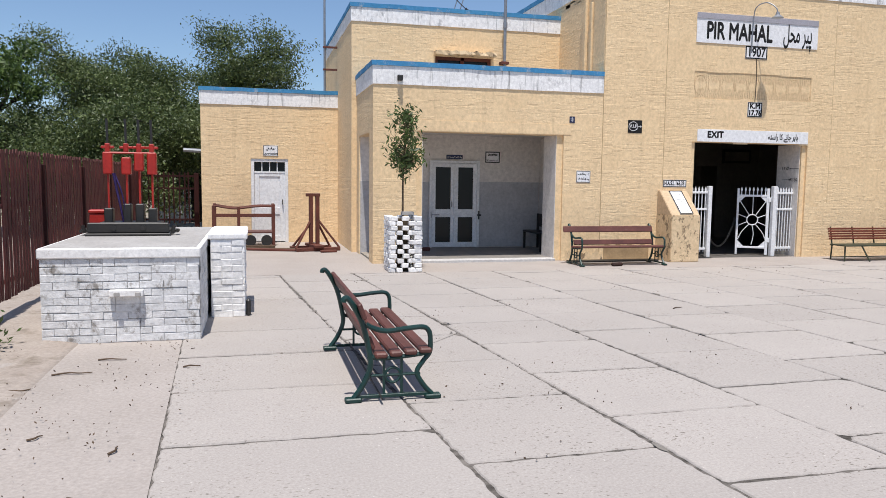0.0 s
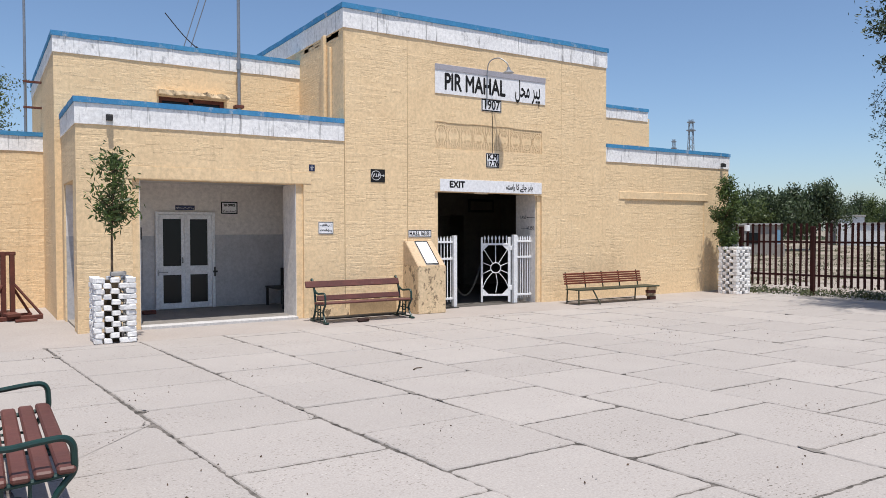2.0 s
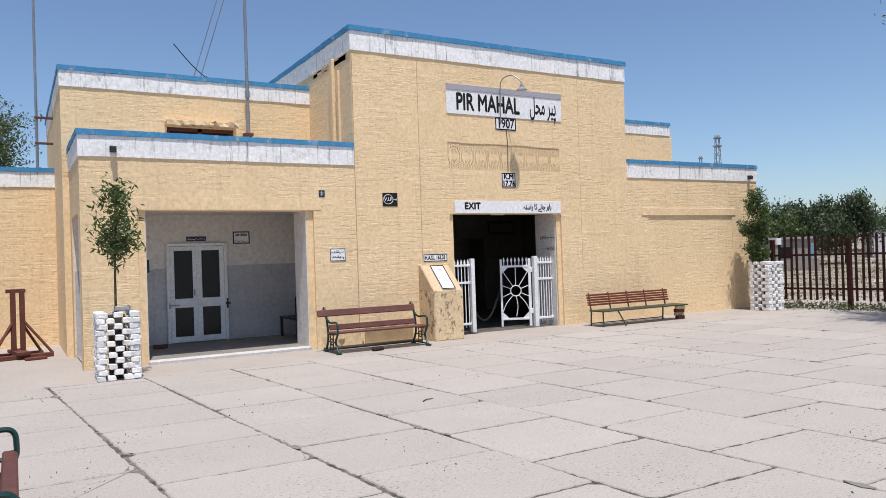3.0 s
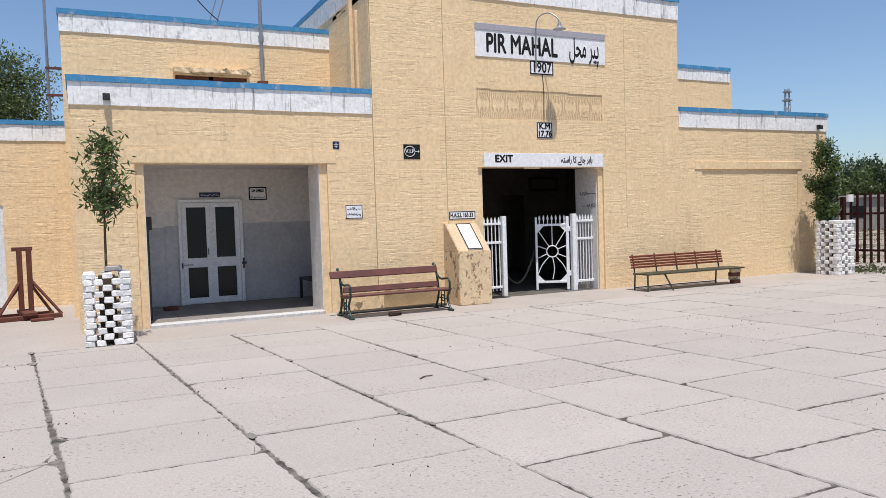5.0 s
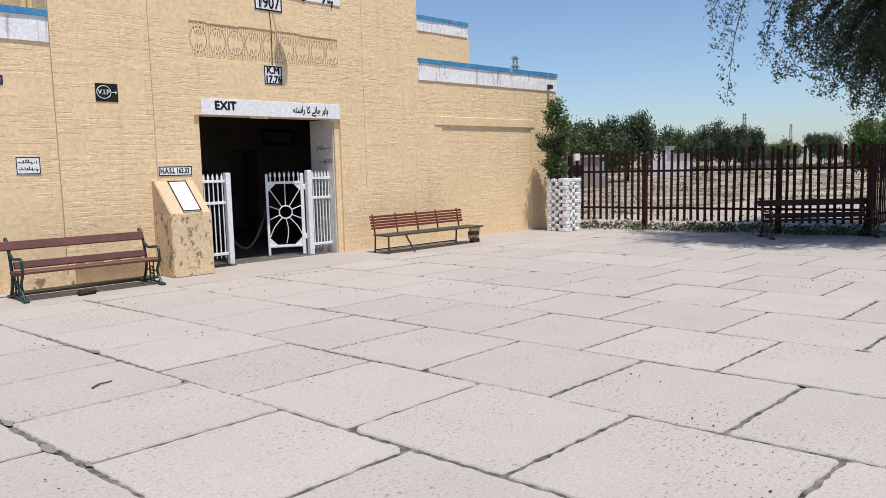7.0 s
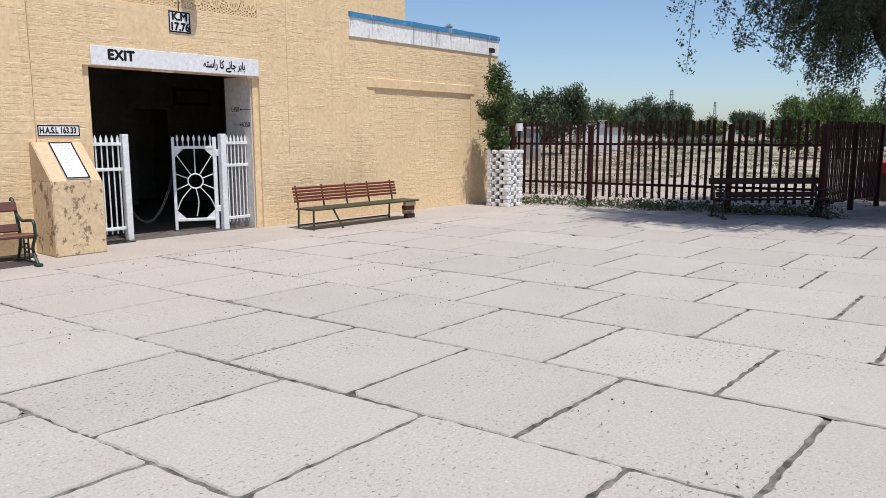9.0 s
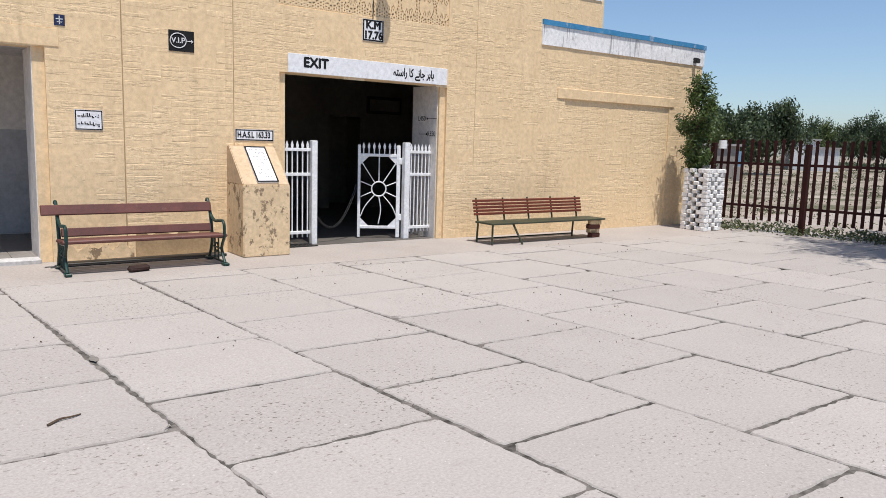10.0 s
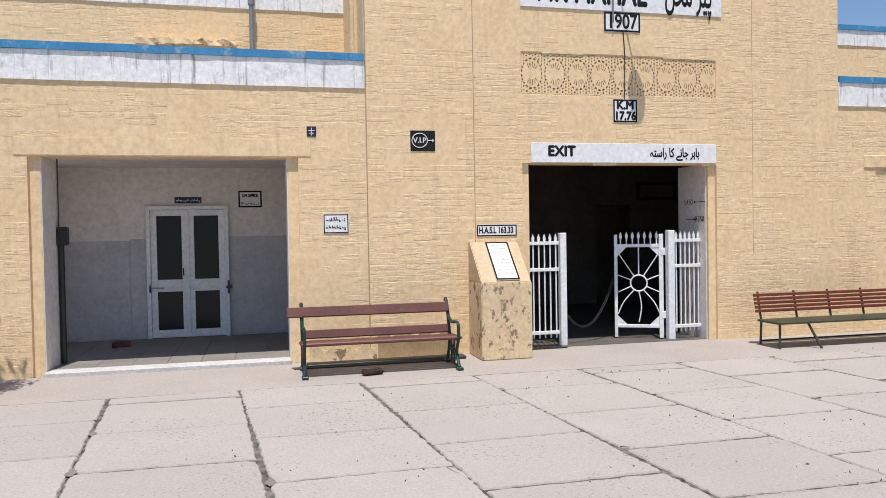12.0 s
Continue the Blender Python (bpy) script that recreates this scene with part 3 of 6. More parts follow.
# upper blocks and side wings
WIN = (4.9, 6.2, 3.4, 4.33)
bm = boxes((3.05, WIN[0], 19.0, 19.3, 3.2, 5.0), (WIN[1], PX1, 19.0, 19.3, 3.2, 5.0), (WIN[0], WIN[1], 19.0, 19.3, WIN[3], 5.0), (3.05, 3.35, 19.3, 25, -0.1, 5.0), (3.05, PX1, 19.0, 19.3, 2.73, 3.2), (3.05, 3.43, 19.0, 19.3, -0.1, 2.73), (3.05, PX1, PB + 0.16, PB + 0.4, -0.1, 2.73))
wall_upper = wall("wall_upper", bm, "yellow limewashed brick upper storey behind the porch")
face_bricks(wall_upper, front(19.0), 3.05, PX1, 3.3, 5.0, [WIN], YELLOW, 31, 0.0011, flush=0.3, rough=0.0011, runs=(0.5, 1, 1, 1.5, 2))
face_bricks(wall_upper, left_side(3.05), 19.0, 25, 0, 5.0, [], YELLOW, 32, 0.0011, flush=0.3, rough=0.0011, runs=(0.5, 1, 1, 1.5, 2), flip=True)
rough_band("trim_upper_parapet", [(3.035, PX1, 18.98, 19.2, 4.97, 5.27), (3.035, 3.25, 19.2, 25, 4.97, 5.27)], WHITE_BAND, "weathered white parapet band of the upper storey", 6)
rough_band("trim_upper_coping", [(3.015, PX1, 18.96, 19.22, 5.27, 5.36), (3.015, 3.27, 19.22, 25, 5.27, 5.36)], BLUE, "blue painted coping of the upper storey", 7, 0.009)
structure("roof_upper", boxes((3.1, PX1, 19.1, 25, 4.85, 4.95)), CEMENT, "flat cement roof of the upper storey", "roof")
LD = (0.92, 1.82, -0.1, 2.07)
bm = boxes((-0.24, LD[0], 21.7, 22.0, -0.1, 3.4), (LD[1], 3.05, 21.7, 22.0, -0.1, 3.4), (LD[0], LD[1], 21.7, 22.0, LD[3], 3.4), (-0.24, 0.06, 22.0, 26, -0.1, 3.4))
wall_lamp = wall("wall_lamp_room", bm, "yellow limewashed brick wall of the low lamp room")
face_bricks(wall_lamp, front(21.7), -0.24, 3.05, 0, 3.4, [LD], YELLOW, 33, 0.0011, flush=0.3, rough=0.0011, runs=(0.5, 1, 1, 1.5, 2))
face_bricks(wall_lamp, left_side(-0.24), 21.7, 26, 0, 3.4, [], YELLOW, 34, 0.0011, flush=0.3, rough=0.0011, runs=(0.5, 1, 1, 1.5, 2), flip=True)
rough_band("trim_lamp_room_parapet", [(-0.26, 3.05, 21.68, 21.9, 3.36, 3.68), (-0.26, 0.0, 21.9, 26, 3.36, 3.68)], WHITE_BAND, "weathered white parapet band of the lamp room", 8)
rough_band("trim_lamp_room_coping", [(-0.28, 3.05, 21.66, 21.92, 3.68, 3.77), (-0.28, 0.02, 21.92, 26, 3.68, 3.77)], BLUE, "blue painted coping of the lamp room", 9, 0.009)
structure("roof_lamp_room", boxes((-0.2, 3.05, 21.8, 26, 3.25, 3.35)), CEMENT, "flat cement roof of the lamp room", "roof")
RX1 = 19.42
RP = (15.43, 18.42, -0.1, 2.42)
bm = boxes((MX1, RP[0], F, F + 0.3, -0.2, 3.4), (RP[1], RX1, F, F + 0.3, -0.2, 3.4), (RP[0], RP[1], F, F + 0.3, RP[3], 3.4), (RP[0], RP[1], F + 0.02, F + 0.3, -0.2, RP[3]), (RX1 - 0.3, RX1, F + 0.3, 19, -0.2, 3.4))
wall_right = wall("wall_right_wing", bm, "yellow limewashed brick side wing with a bricked-up opening")
face_bricks(wall_right, front(F), MX1, RX1, 0, 3.4, [RP], YELLOW, 41, 0.0011, flush=0.3, rough=0.0011, runs=(0.5, 1, 1, 1.5, 2))
face_bricks(wall_right, front(F + 0.02), RP[0], RP[1], 0, RP[3], [], YELLOW, 42, 0.0011, flush=0.3, rough=0.0011, runs=(0.5, 1, 1, 1.5, 2))
face_bricks(wall_right, right_side(RX1), F, 19.0, 0, 3.4, [], YELLOW, 43, 0.0011, flush=0.3, rough=0.0011, runs=(0.5, 1, 1, 1.5, 2))
structure("trim_wing_lintel", boxes((15.22, 18.55, F - 0.018, F, 2.42, 2.61), bevel=0.01), YELLOW_SMOOTH, "shallow yellow lintel over the bricked-up opening", "lintel")
rough_band("trim_wing_parapet", [(MX1, RX1 + 0.015, F - 0.02, F + 0.2, 3.32, 3.66), (RX1 - 0.2, RX1 + 0.015, F + 0.2, 19, 3.32, 3.66)], WHITE_BAND, "weathered white parapet band of the side wing", 10)
rough_band("trim_wing_coping", [(MX1, RX1 + 0.035, F - 0.04, F + 0.22, 3.66, 3.75), (RX1 - 0.22, RX1 + 0.035, F + 0.22, 19, 3.66, 3.75)], BLUE, "blue painted coping of the side wing", 12, 0.009)
structure("roof_wing", boxes((MX1, RX1, F + 0.1, 19, 3.2, 3.3)), CEMENT, "flat cement roof of the side wing", "roof")
bm = boxes((MX1, 18.8, 19.0, 19.3, 3.2, 4.95), (18.5, 18.8, 19.3, 25, 3.2, 4.95))
wall_upr = wall("wall_upper_wing", bm, "yellow limewashed upper storey of the side wing")
face_bricks(wall_upr, front(19.0), MX1, 18.8, 3.3, 4.95, [], YELLOW, 44, 0.0011, flush=0.3, rough=0.0011, runs=(0.5, 1, 1, 1.5, 2))
rough_band("trim_upper_wing_parapet", [(MX1, 18.72, 18.98, 19.2, 4.86, 5.14)], WHITE_BAND, "weathered white parapet band of the upper side wing", 13)
rough_band("trim_upper_wing_coping", [(MX1, 18.74, 18.96, 19.22, 5.14, 5.23)], BLUE, "blue painted coping of the upper side wing", 14, 0.009)
structure("wall_rear", boxes((-0.24, 19.4, 26, 26.3, -0.1, 3.2)), YELLOW_SMOOTH, "plain rear wall of the station", "wall")


# ---- openings, signs and fixings on the building ----
def door_leaf(parent, x0, x1, y, z0, z1, panes, mat_fill, name="door_leaf", st=0.12):
    """A framed leaf: stiles, rails and set-back fillings (za, zb) as fractions."""
    bs = [(x0, x0 + st, y, y + 0.045, z0, z1), (x1 - st, x1, y, y + 0.045, z0, z1)]
    zs = [0.0] + [v for p in panes for v in p] + [1.0]
    for a, b in zip(zs[::2], zs[1::2]):
        bs.append((x0 + st, x1 - st, y, y + 0.045, z0 + a * (z1 - z0), z0 + b * (z1 - z0)))
    leaf = part(name, boxes(*bs, bevel=0.004), WHITE_PAINT, parent)
    for a, b in panes:
        part("pane" if mat_fill is GLASS else "panel", boxes((x0 + st, x1 - st, y + 0.018, y + 0.03, z0 + a * (z1 - z0), z0 + b * (z1 - z0)), bevel=0.003), mat_fill, leaf)
    return leaf


door = tagged(thing("door_1", "white double door with dark glass panes, closed", "door"), kind="structure")
D0, D1, DY, DT = 4.86, 6.05, PB - 0.1, 2.045
part("door_frame", boxes((D0, D0 + 0.06, DY, PB + 0.02, 0.05, DT), (D1 - 0.06, D1, DY, PB + 0.02, 0.05, DT), (D0 + 0.06, D1 - 0.06, DY, PB + 0.02, DT - 0.06, DT), bevel=0.006), WHITE_PAINT, door)
DM = (D0 + D1) / 2
for a, b in ((D0 + 0.062, DM - 0.002), (DM + 0.002, D1 - 0.062)):
    door_leaf(door, a, b, DY + 0.03, 0.06, DT - 0.064, [(0.06, 0.36), (0.455, 0.955)], GLASS, st=0.088)
part("cover_strip", boxes((DM - 0.02, DM + 0.02, DY + 0.012, DY + 0.029, 0.06, DT - 0.066), bevel=0.004), WHITE_PAINT, door)
part("door_handle", tubes([[(DM - 0.07, DY + 0.03, 1.0), (DM - 0.07, DY - 0.02, 1.0), (DM - 0.07, DY - 0.02, 1.1), (DM - 0.07, DY + 0.03, 1.1)]], 0.009), DARK_IRON, door)
part("latch", boxes((D0 + 0.03, D0 + 0.24, DY + 0.005, DY + 0.025, 0.8, 0.82), (D0 + 0.03, D0 + 0.06, DY + 0.0, DY + 0.025, 0.74, 0.86), bevel=0.002), GALV, door)
part("bolt", boxes((D1 - 0.05, D1 + 0.04, DY - 0.03, DY - 0.001, 0.78, 0.82), (D1 - 0.03, D1, DY - 0.025, DY - 0.001, 0.7, 0.9), bevel=0.002), DARK_IRON, door)

lamp_door = tagged(thing("door_2", "white panelled lamp room door with a small fanlight", "door"), kind="structure")
part("door_frame", boxes((0.92, 1.0, 21.72, 21.84, 0, 2.07), (1.74, 1.82, 21.72, 21.84, 0, 2.07), (1.0, 1.74, 21.72, 21.84, 1.99, 2.07), bevel=0.006), WHITE_PAINT, lamp_door)
leaf = door_leaf(lamp_door, 1.0, 1.74, 21.76, 0.02, 1.72, [(0.08, 0.4), (0.5, 0.95)], WHITE_PAINT)
part("fanlight", boxes((1.0, 1.74, 21.78, 21.79, 1.74, 1.99)), GLASS, lamp_door)
part("glazing_bar", boxes((1.0, 1.74, 21.75, 21.8, 1.72, 1.76), *[(1.0 + 0.185 * k - 0.012, 1.0 + 0.185 * k + 0.012, 21.76, 21.79, 1.76, 1.99) for k in (1, 2, 3)]), WHITE_PAINT, lamp_door)
part("door_handle", tubes([[(1.68, 21.76, 0.95), (1.68, 21.7, 0.95), (1.68, 21.7, 1.06), (1.68, 21.76, 1.06)]], 0.012), DARK_IRON, lamp_door)

win = tagged(thing("window_1", "dark window below a broken yellow concrete ledge", "window"), kind="structure")
part("pane", boxes((4.9, 6.2, 19.12, 19.14, 3.4, 4.33)), GLASS, win)
part("window_frame", boxes((4.9, 4.97, 19.06, 19.14, 3.4, 4.33), (6.13, 6.2, 19.06, 19.14, 3.4, 4.33), (5.5, 5.58, 19.06, 19.14, 3.4, 4.33), (4.97, 6.13, 19.06, 19.14, 4.26, 4.33)), RUST, win)
bm = boxes((4.86, 6.24, 18.72, 19.0, 4.34, 4.42))
bmesh.ops.subdivide_edges(bm, edges=[e for e in bm.edges if e.calc_length() > 0.5], cuts=14, use_grid_fill=True)
for v in bm.verts:
    if v.co.y < 18.8:
        v.co += Vector((0, noise.noise(v.co * 9) * 0.06 + 0.02, noise.noise(v.co * 7 + Vector((3, 0, 0))) * 0.035))
part("ledge", bm, YELLOW_WORN, win, "broken concrete ledge with ragged edge")

UP = Matrix.Rotation(radians(90), 4, "X")


def on_front(x, z, y=F):
    return Matrix.Translation((x, y, z)) @ UP


def frame_bars(x0, x1, z0, z1, y, w, d=0.0015):
    return boxes((x0, x1, y - d, y, z0, z0 + w), (x0, x1, y - d, y, z1 - w, z1), (x0, x0 + w, y - d, y, z0 + w, z1 - w), (x1 - w, x1, y - d, y, z0 + w, z1 - w))


def sign(name, x0, x1, z0, z1, label, board=SIGN_WHITE, border=INK, bw=0.016, y=F, thick=0.008, category="sign"):
    s = thing(name, label, category)
    part("board", boxes((x0, x1, y - thick, y - 0.0045 if y == F else y, z0, z1), bevel=0.003), board, s)
    if border:
        part("border", frame_bars(x0 + 0.004, x1 - 0.004, z0 + 0.004, z1 - 0.004, y - thick, bw), border, s)
    return s


YF = F - 0.010
name_board = sign("name_board", 9.9, 12.86, 4.51, 5.12, "long white station name board with black letters in two scripts", border=None, thick=0.016)
part("rim", boxes((9.9, 12.86, F - 0.028, F - 0.017, 5.0, 5.12), bevel=0.004), material("grey_board_edge", (0.42, 0.4, 0.44), (0.36, 0.35, 0.38), 0.7), name_board, "grey weathered top strip")
lettering("PIR MAHAL", 0.50, INK, on_front(10.92, 4.75, F - 0.018), name_board, bold=0.016).scale = (0.64, 0.98, 1)
lettering("\ufede\ufea4\ufee3 \ufeae\ufbff\ufb58", 0.56, INK, on_front(12.35, 4.80, F - 0.018), name_board, bold=0.01).scale = (0.40, 1.0, 1)
s = sign("year_plate", 11.08, 11.62, 4.235, 4.505, "small white plate reading 1907 with black border", bw=0.026)
lettering("1907", 0.27, INK, on_front(11.35, 4.37, YF - 0.001), s, bold=0.006).scale = (0.82, 1, 1)
s = sign("distance_plate", 11.2, 11.56, 3.02, 3.335, "small white plate reading K.M 17.76 with black border", bw=0.022)
lettering("K.M", 0.155, INK, on_front(11.38, 3.25, YF - 0.001), s, bold=0.008)
lettering("17.76", 0.155, INK, on_front(11.38, 3.105, YF - 0.001), s, bold=0.008).scale = (0.94, 1, 1)
s = sign("exit_board", 10.02, 12.76, 2.475, 2.735, "white board over the exit with black lettering in two scripts", border=None, thick=0.012)
lettering("EXIT", 0.19, INK, on_front(10.45, 2.62, F - 0.014), s, bold=0.01)
lettering("\ufba7\ufe98\ufeb3\ufe8d\ufead \ufe8e\ufb90 \ufbaf\ufee7\ufe8e\ufe9f \ufeae\ufba8\ufe8e\ufe91", 0.17, INK, on_front(12.12, 2.61, F - 0.014), s, bold=0.006).scale = (0.66, 1.0, 1)
s = sign("pointer_plate", 8.41, 8.73, 2.61, 2.87, "black square plate with white ring and arrow reading V.I.P", board=INK, border=None, thick=0.008)
lettering("V.I.P", 0.095, PALE_INK, on_front(8.53, 2.745, F - 0.0095), s, bold=0.002)
part("ring", tubes([[(8.53 + 0.1 * math.cos(a * math.pi / 12), F - 0.0095, 2.745 + 0.09 * math.sin(a * math.pi / 12)) for a in range(25)]], 0.006, 6), PALE_INK, s)
part("arrow", tubes([[(8.63, F - 0.0095, 2.745), (8.715, F - 0.0095, 2.745)], [(8.69, F - 0.0095, 2.765), (8.715, F - 0.0095, 2.745), (8.69, F - 0.0095, 2.725)]], 0.005, 5), PALE_INK, s)
s = sign("cross_plate", 7.12, 7.235, 2.775, 2.9, "tiny dark plate with a white cross mark", board=NAVY, border=None)
part("cross", boxes((7.172, 7.182, F - 0.011, F - 0.0078, 2.79, 2.885), (7.14, 7.215, F - 0.011, F - 0.0078, 2.845, 2.855), (7.15, 7.205, F - 0.011, F - 0.0078, 2.812, 2.82)), PALE_INK, s)


def script_bars(x0, x1, z0, z1, rows, y, parent, mat, seed, name="writing"):
    """Unreadable writing as short bars of its size."""
    rng = random.Random(seed)
    bm = bmesh.new()
    h = (z1 - z0) / rows
    for r in range(rows):
        x = x0
        while x < x1 - 0.01:
            w = rng.uniform(0.008, 0.034) * (x1 - x0) / 0.25
            zc = z0 + (r + 0.42) * h + rng.uniform(-0.1, 0.1) * h
            t = h * 0.06
            box(bm, x, min(x + w, x1), y - 0.001, y, zc - t, zc + t)
            k = rng.random()
            if k < 0.45:
                box(bm, x, x + 2 * t, y - 0.001, y, zc + t, zc + h * rng.uniform(0.15, 0.42))
            elif k < 0.6:
                box(bm, x + w * 0.4, x + w * 0.4 + 2 * t, y - 0.001, y, zc + h * 0.2, zc + h * 0.2 + 2 * t)
            elif k < 0.75:
                box(bm, x + w * 0.4, x + w * 0.4 + 3 * t, y - 0.001, y, zc - h * 0.25, zc - h * 0.25 + 2 * t)
            x += w + rng.uniform(0.002, 0.012)
    ob = part(name, bm, mat, parent)
    tagged(ob, "", "", "", "stuff")
    return ob


s = sign("notice_plate", 7.3, 7.61, 1.585, 1.825, "small white notice plate with two lines of black script", bw=0.012)
script_bars(7.33, 7.58, 1.61, 1.80, 2, YF, s, INK, 5)
s = sign("altitude_plate", 9.26, 9.81, 1.51, 1.665, "narrow white plate reading H.A.S.L 163.33", bw=0.016)
lettering("H.A.S.L 163.33", 0.112, INK, on_front(9.525, 1.588, YF - 0.001), s, bold=0.004).scale = (0.70, 1, 1)
s = sign("office_plate", 6.2, 6.56, 2.01, 2.275, "white plate reading S.M OFFICE on the porch wall", bw=0.024, y=PB)
lettering("S.M OFFICE", 0.058, INK, on_front(6.38, 2.195, PB - 0.0115), s, bold=0.004).scale = (0.82, 1.15, 1)
script_bars(6.24, 6.52, 2.035, 2.115, 1, PB - 0.0095, s, INK, 9)
s = sign("blue_plate", 5.27, 5.66, 2.085, 2.18, "small dark blue plate with white script over the office door", board=NAVY, border=None, y=PB)
script_bars(5.29, 5.64, 2.095, 2.17, 1, PB - 0.0095, s, PALE_INK, 12)
s = sign("lamp_room_plate", 1.22, 1.58, 2.13, 2.4, "white plate reading LAMP ROOM above the door", bw=0.014, y=21.7)
lettering("LAMP ROOM", 0.058, INK, on_front(1.4, 2.19, 21.6885), s, bold=0.002)
script_bars(1.29, 1.51, 2.25, 2.37, 1, 21.6905, s, INK, 14)
s = thing("reveal_marking", "black painted level marks with arrows on the white reveal", "marking")
for words, z, x in (("L450", 1.95, -0.12), ("R350", 1.70, 0.16)):
    lettering(words, 0.11, INK, Matrix.Translation((12.648, 17.1 - x, z)) @ Matrix.Rotation(radians(-90), 4, "Z") @ UP, s, depth=0.001)
part("arrow", boxes((12.646, 12.652, 16.8, 17.08, 1.945, 1.953), (12.646, 12.652, 17.05, 17.08, 1.935, 1.965)), INK, s)
part("arrow", boxes((12.646, 12.652, 17.06, 17.3, 1.695, 1.703), (12.646, 12.652, 17.06, 17.09, 1.685, 1.715)), INK, s)

# carved grille
g = tagged(thing("wall_grille", "yellow carved lattice panel with rosettes set into the wall", "grille"), kind="structure")
part("backing", boxes((GR[0], GR[1], F + 0.062, F + 0.118, GR[2], GR[3])), YELLOW_SMOOTH, g)
nx, nz = 396, 72
dx, dz = (GR[1] - GR[0]) / nx, (GR[3] - GR[2]) / nz
unit = (GR[1] - GR[0]) / 9
verts = [(GR[0] + i * dx, F + 0.012, GR[2] + k * dz) for i in range(nx + 1) for k in range(nz + 1)]
faces = []
for i in range(nx):
    for k in range(nz):
        gx_, gz_ = (i + 0.5) * dx, (k + 0.5) * dz
        cx, cz = gx_ % unit - unit / 2, gz_ - (GR[3] - GR[2]) / 2
        r, a = math.hypot(cx, cz * 0.72), math.degrees(math.atan2(abs(cz), cx))
        if abs(cz) > 0.25:
            hole = 0.258 < abs(cz) < 0.272 and gx_ % 0.03 < 0.016
        elif r < 0.125:
            hole = 0.058 < r < 0.108 and 50 < a < 130 and (a - 50) % 16 < 5
        elif r < 0.158:
            hole = 0.132 < r < 0.15 and a % 18 < 10.5
        else:
            hole = gx_ % 0.042 < 0.02 and (gz_ + 0.021 * (int(gx_ / 0.042) % 2)) % 0.042 < 0.018
        if not hole:
            q = i * (nz + 1) + k
            faces.append((q, q + nz + 1, q + nz + 2, q + 1))
me = mesh_raw("lattice", verts, faces, YELLOW_SMOOTH)
bm = bmesh.new()
bm.from_mesh(me)
r = bmesh.ops.extrude_face_region(bm, geom=bm.faces[:])
bmesh.ops.translate(bm, verts=[v for v in r["geom"] if isinstance(v, bmesh.types.BMVert)], vec=(0, 0.024, 0))
part("lattice", bm, YELLOW_SMOOTH, g)

# gooseneck lamp over the name board
lamp = thing("gooseneck_lamp", "thin black gooseneck lamp over the name board with enamel shade", "wall lamp")
part("arm", tubes([curve([(11.2, F - 0.045, 4.35), (11.2, F - 0.065, 5.05), (11.22, F - 0.12, 5.28), (11.32, F - 0.3, 5.34), (11.42, F - 0.46, 5.22), (11.44, F - 0.5, 5.1)])], 0.012), GALV, lamp)
bm = bmesh.new()
tube(bm, [(11.44, F - 0.5, 5.12), (11.44, F - 0.5, 5.06)], 0.03, 14, 0.045)
tube(bm, [(11.44, F - 0.5, 5.06), (11.44, F - 0.5, 5.0)], 0.045, 18, 0.125)
part("shade", bm, GALV, lamp, "shallow grey enamel shade")
part("cable", tubes([curve([(11.36, F - 0.012, 4.25), (11.38, F - 0.012, 3.9), (11.37, F - 0.012, 3.34)])], 0.007, 5), DARK_IRON, lamp)

# spouts and pipes
for x, z in ((3.66, 3.5), (19.1, 3.42)):
    s = thing("rain_spout", "short dark rainwater spout through the parapet", "spout", group="rain spouts")
    part("pipe", boxes((x - 0.05, x + 0.05, F - 0.09, F - 0.02, z - 0.05, z + 0.05), (x - 0.035, x + 0.035, F - 0.14, F - 0.09, z - 0.06, z + 0.03), bevel=0.006), DARK_IRON, s)
mast = thing("aerial_mast", "tall galvanised aerial mast standing on the porch roof", "mast")
part("pole", tube(bmesh.new(), [(6.47, 18.88, 3.9), (6.47, 18.88, 7.2), (6.49, 18.88, 11)], 0.038, 10, 0.026), GALV, mast)
part("bracket", boxes((6.38, 6.56, 18.82, 19.0, 4.2, 4.26), bevel=0.004), RUST, mast)
part("collar", tube(bmesh.new(), [(6.47, 18.88, 5.0), (6.47, 18.88, 5.12)], 0.052, 10), GALV, mast)
mast = thing("aerial_mast", "thin aerial mast strapped to the upper side wall", "mast")
part("pole", tube(bmesh.new(), [(2.74, 21.85, 3.3), (2.74, 21.85, 7.0), (2.76, 21.85, 11)], 0.03, 8, 0.022), GALV, mast)
for z in (4.3, 4.85):
    part("strap", boxes((2.7, 3.05, 21.81, 21.89, z, z + 0.04)), RUST, mast)
w = thing("guy_wire", "pair of guy wires rising from the roof", "wire")
part("wire", tubes([[(5.6, 21.0, 5.0), (7.0, 21.0, 9.5)]], 0.012, 5), GALV, w)
part("wire", tubes([[(5.75, 21.0, 5.0), (7.15, 21.0, 9.5)]], 0.012, 5), GALV, w)
part("wire", tubes([curve([(5.35, 20.5, 6.4), (5.75, 20.5, 5.95), (6.15, 20.5, 5.62)])], 0.012, 5), DARK_IRON, w)
part("weight", tubes([[(6.0, 20.5, 5.74), (6.18, 20.5, 5.6)]], 0.03, 6), DARK_IRON, w)
w = thing("porch_conduit", "dark conduit with a box on the porch inner wall", "conduit")
part("pipe", tube(bmesh.new(), [(4.17, 17.35, 0.048), (4.17, 17.35, 1.6)], 0.035, 8), DARK_IRON, w)
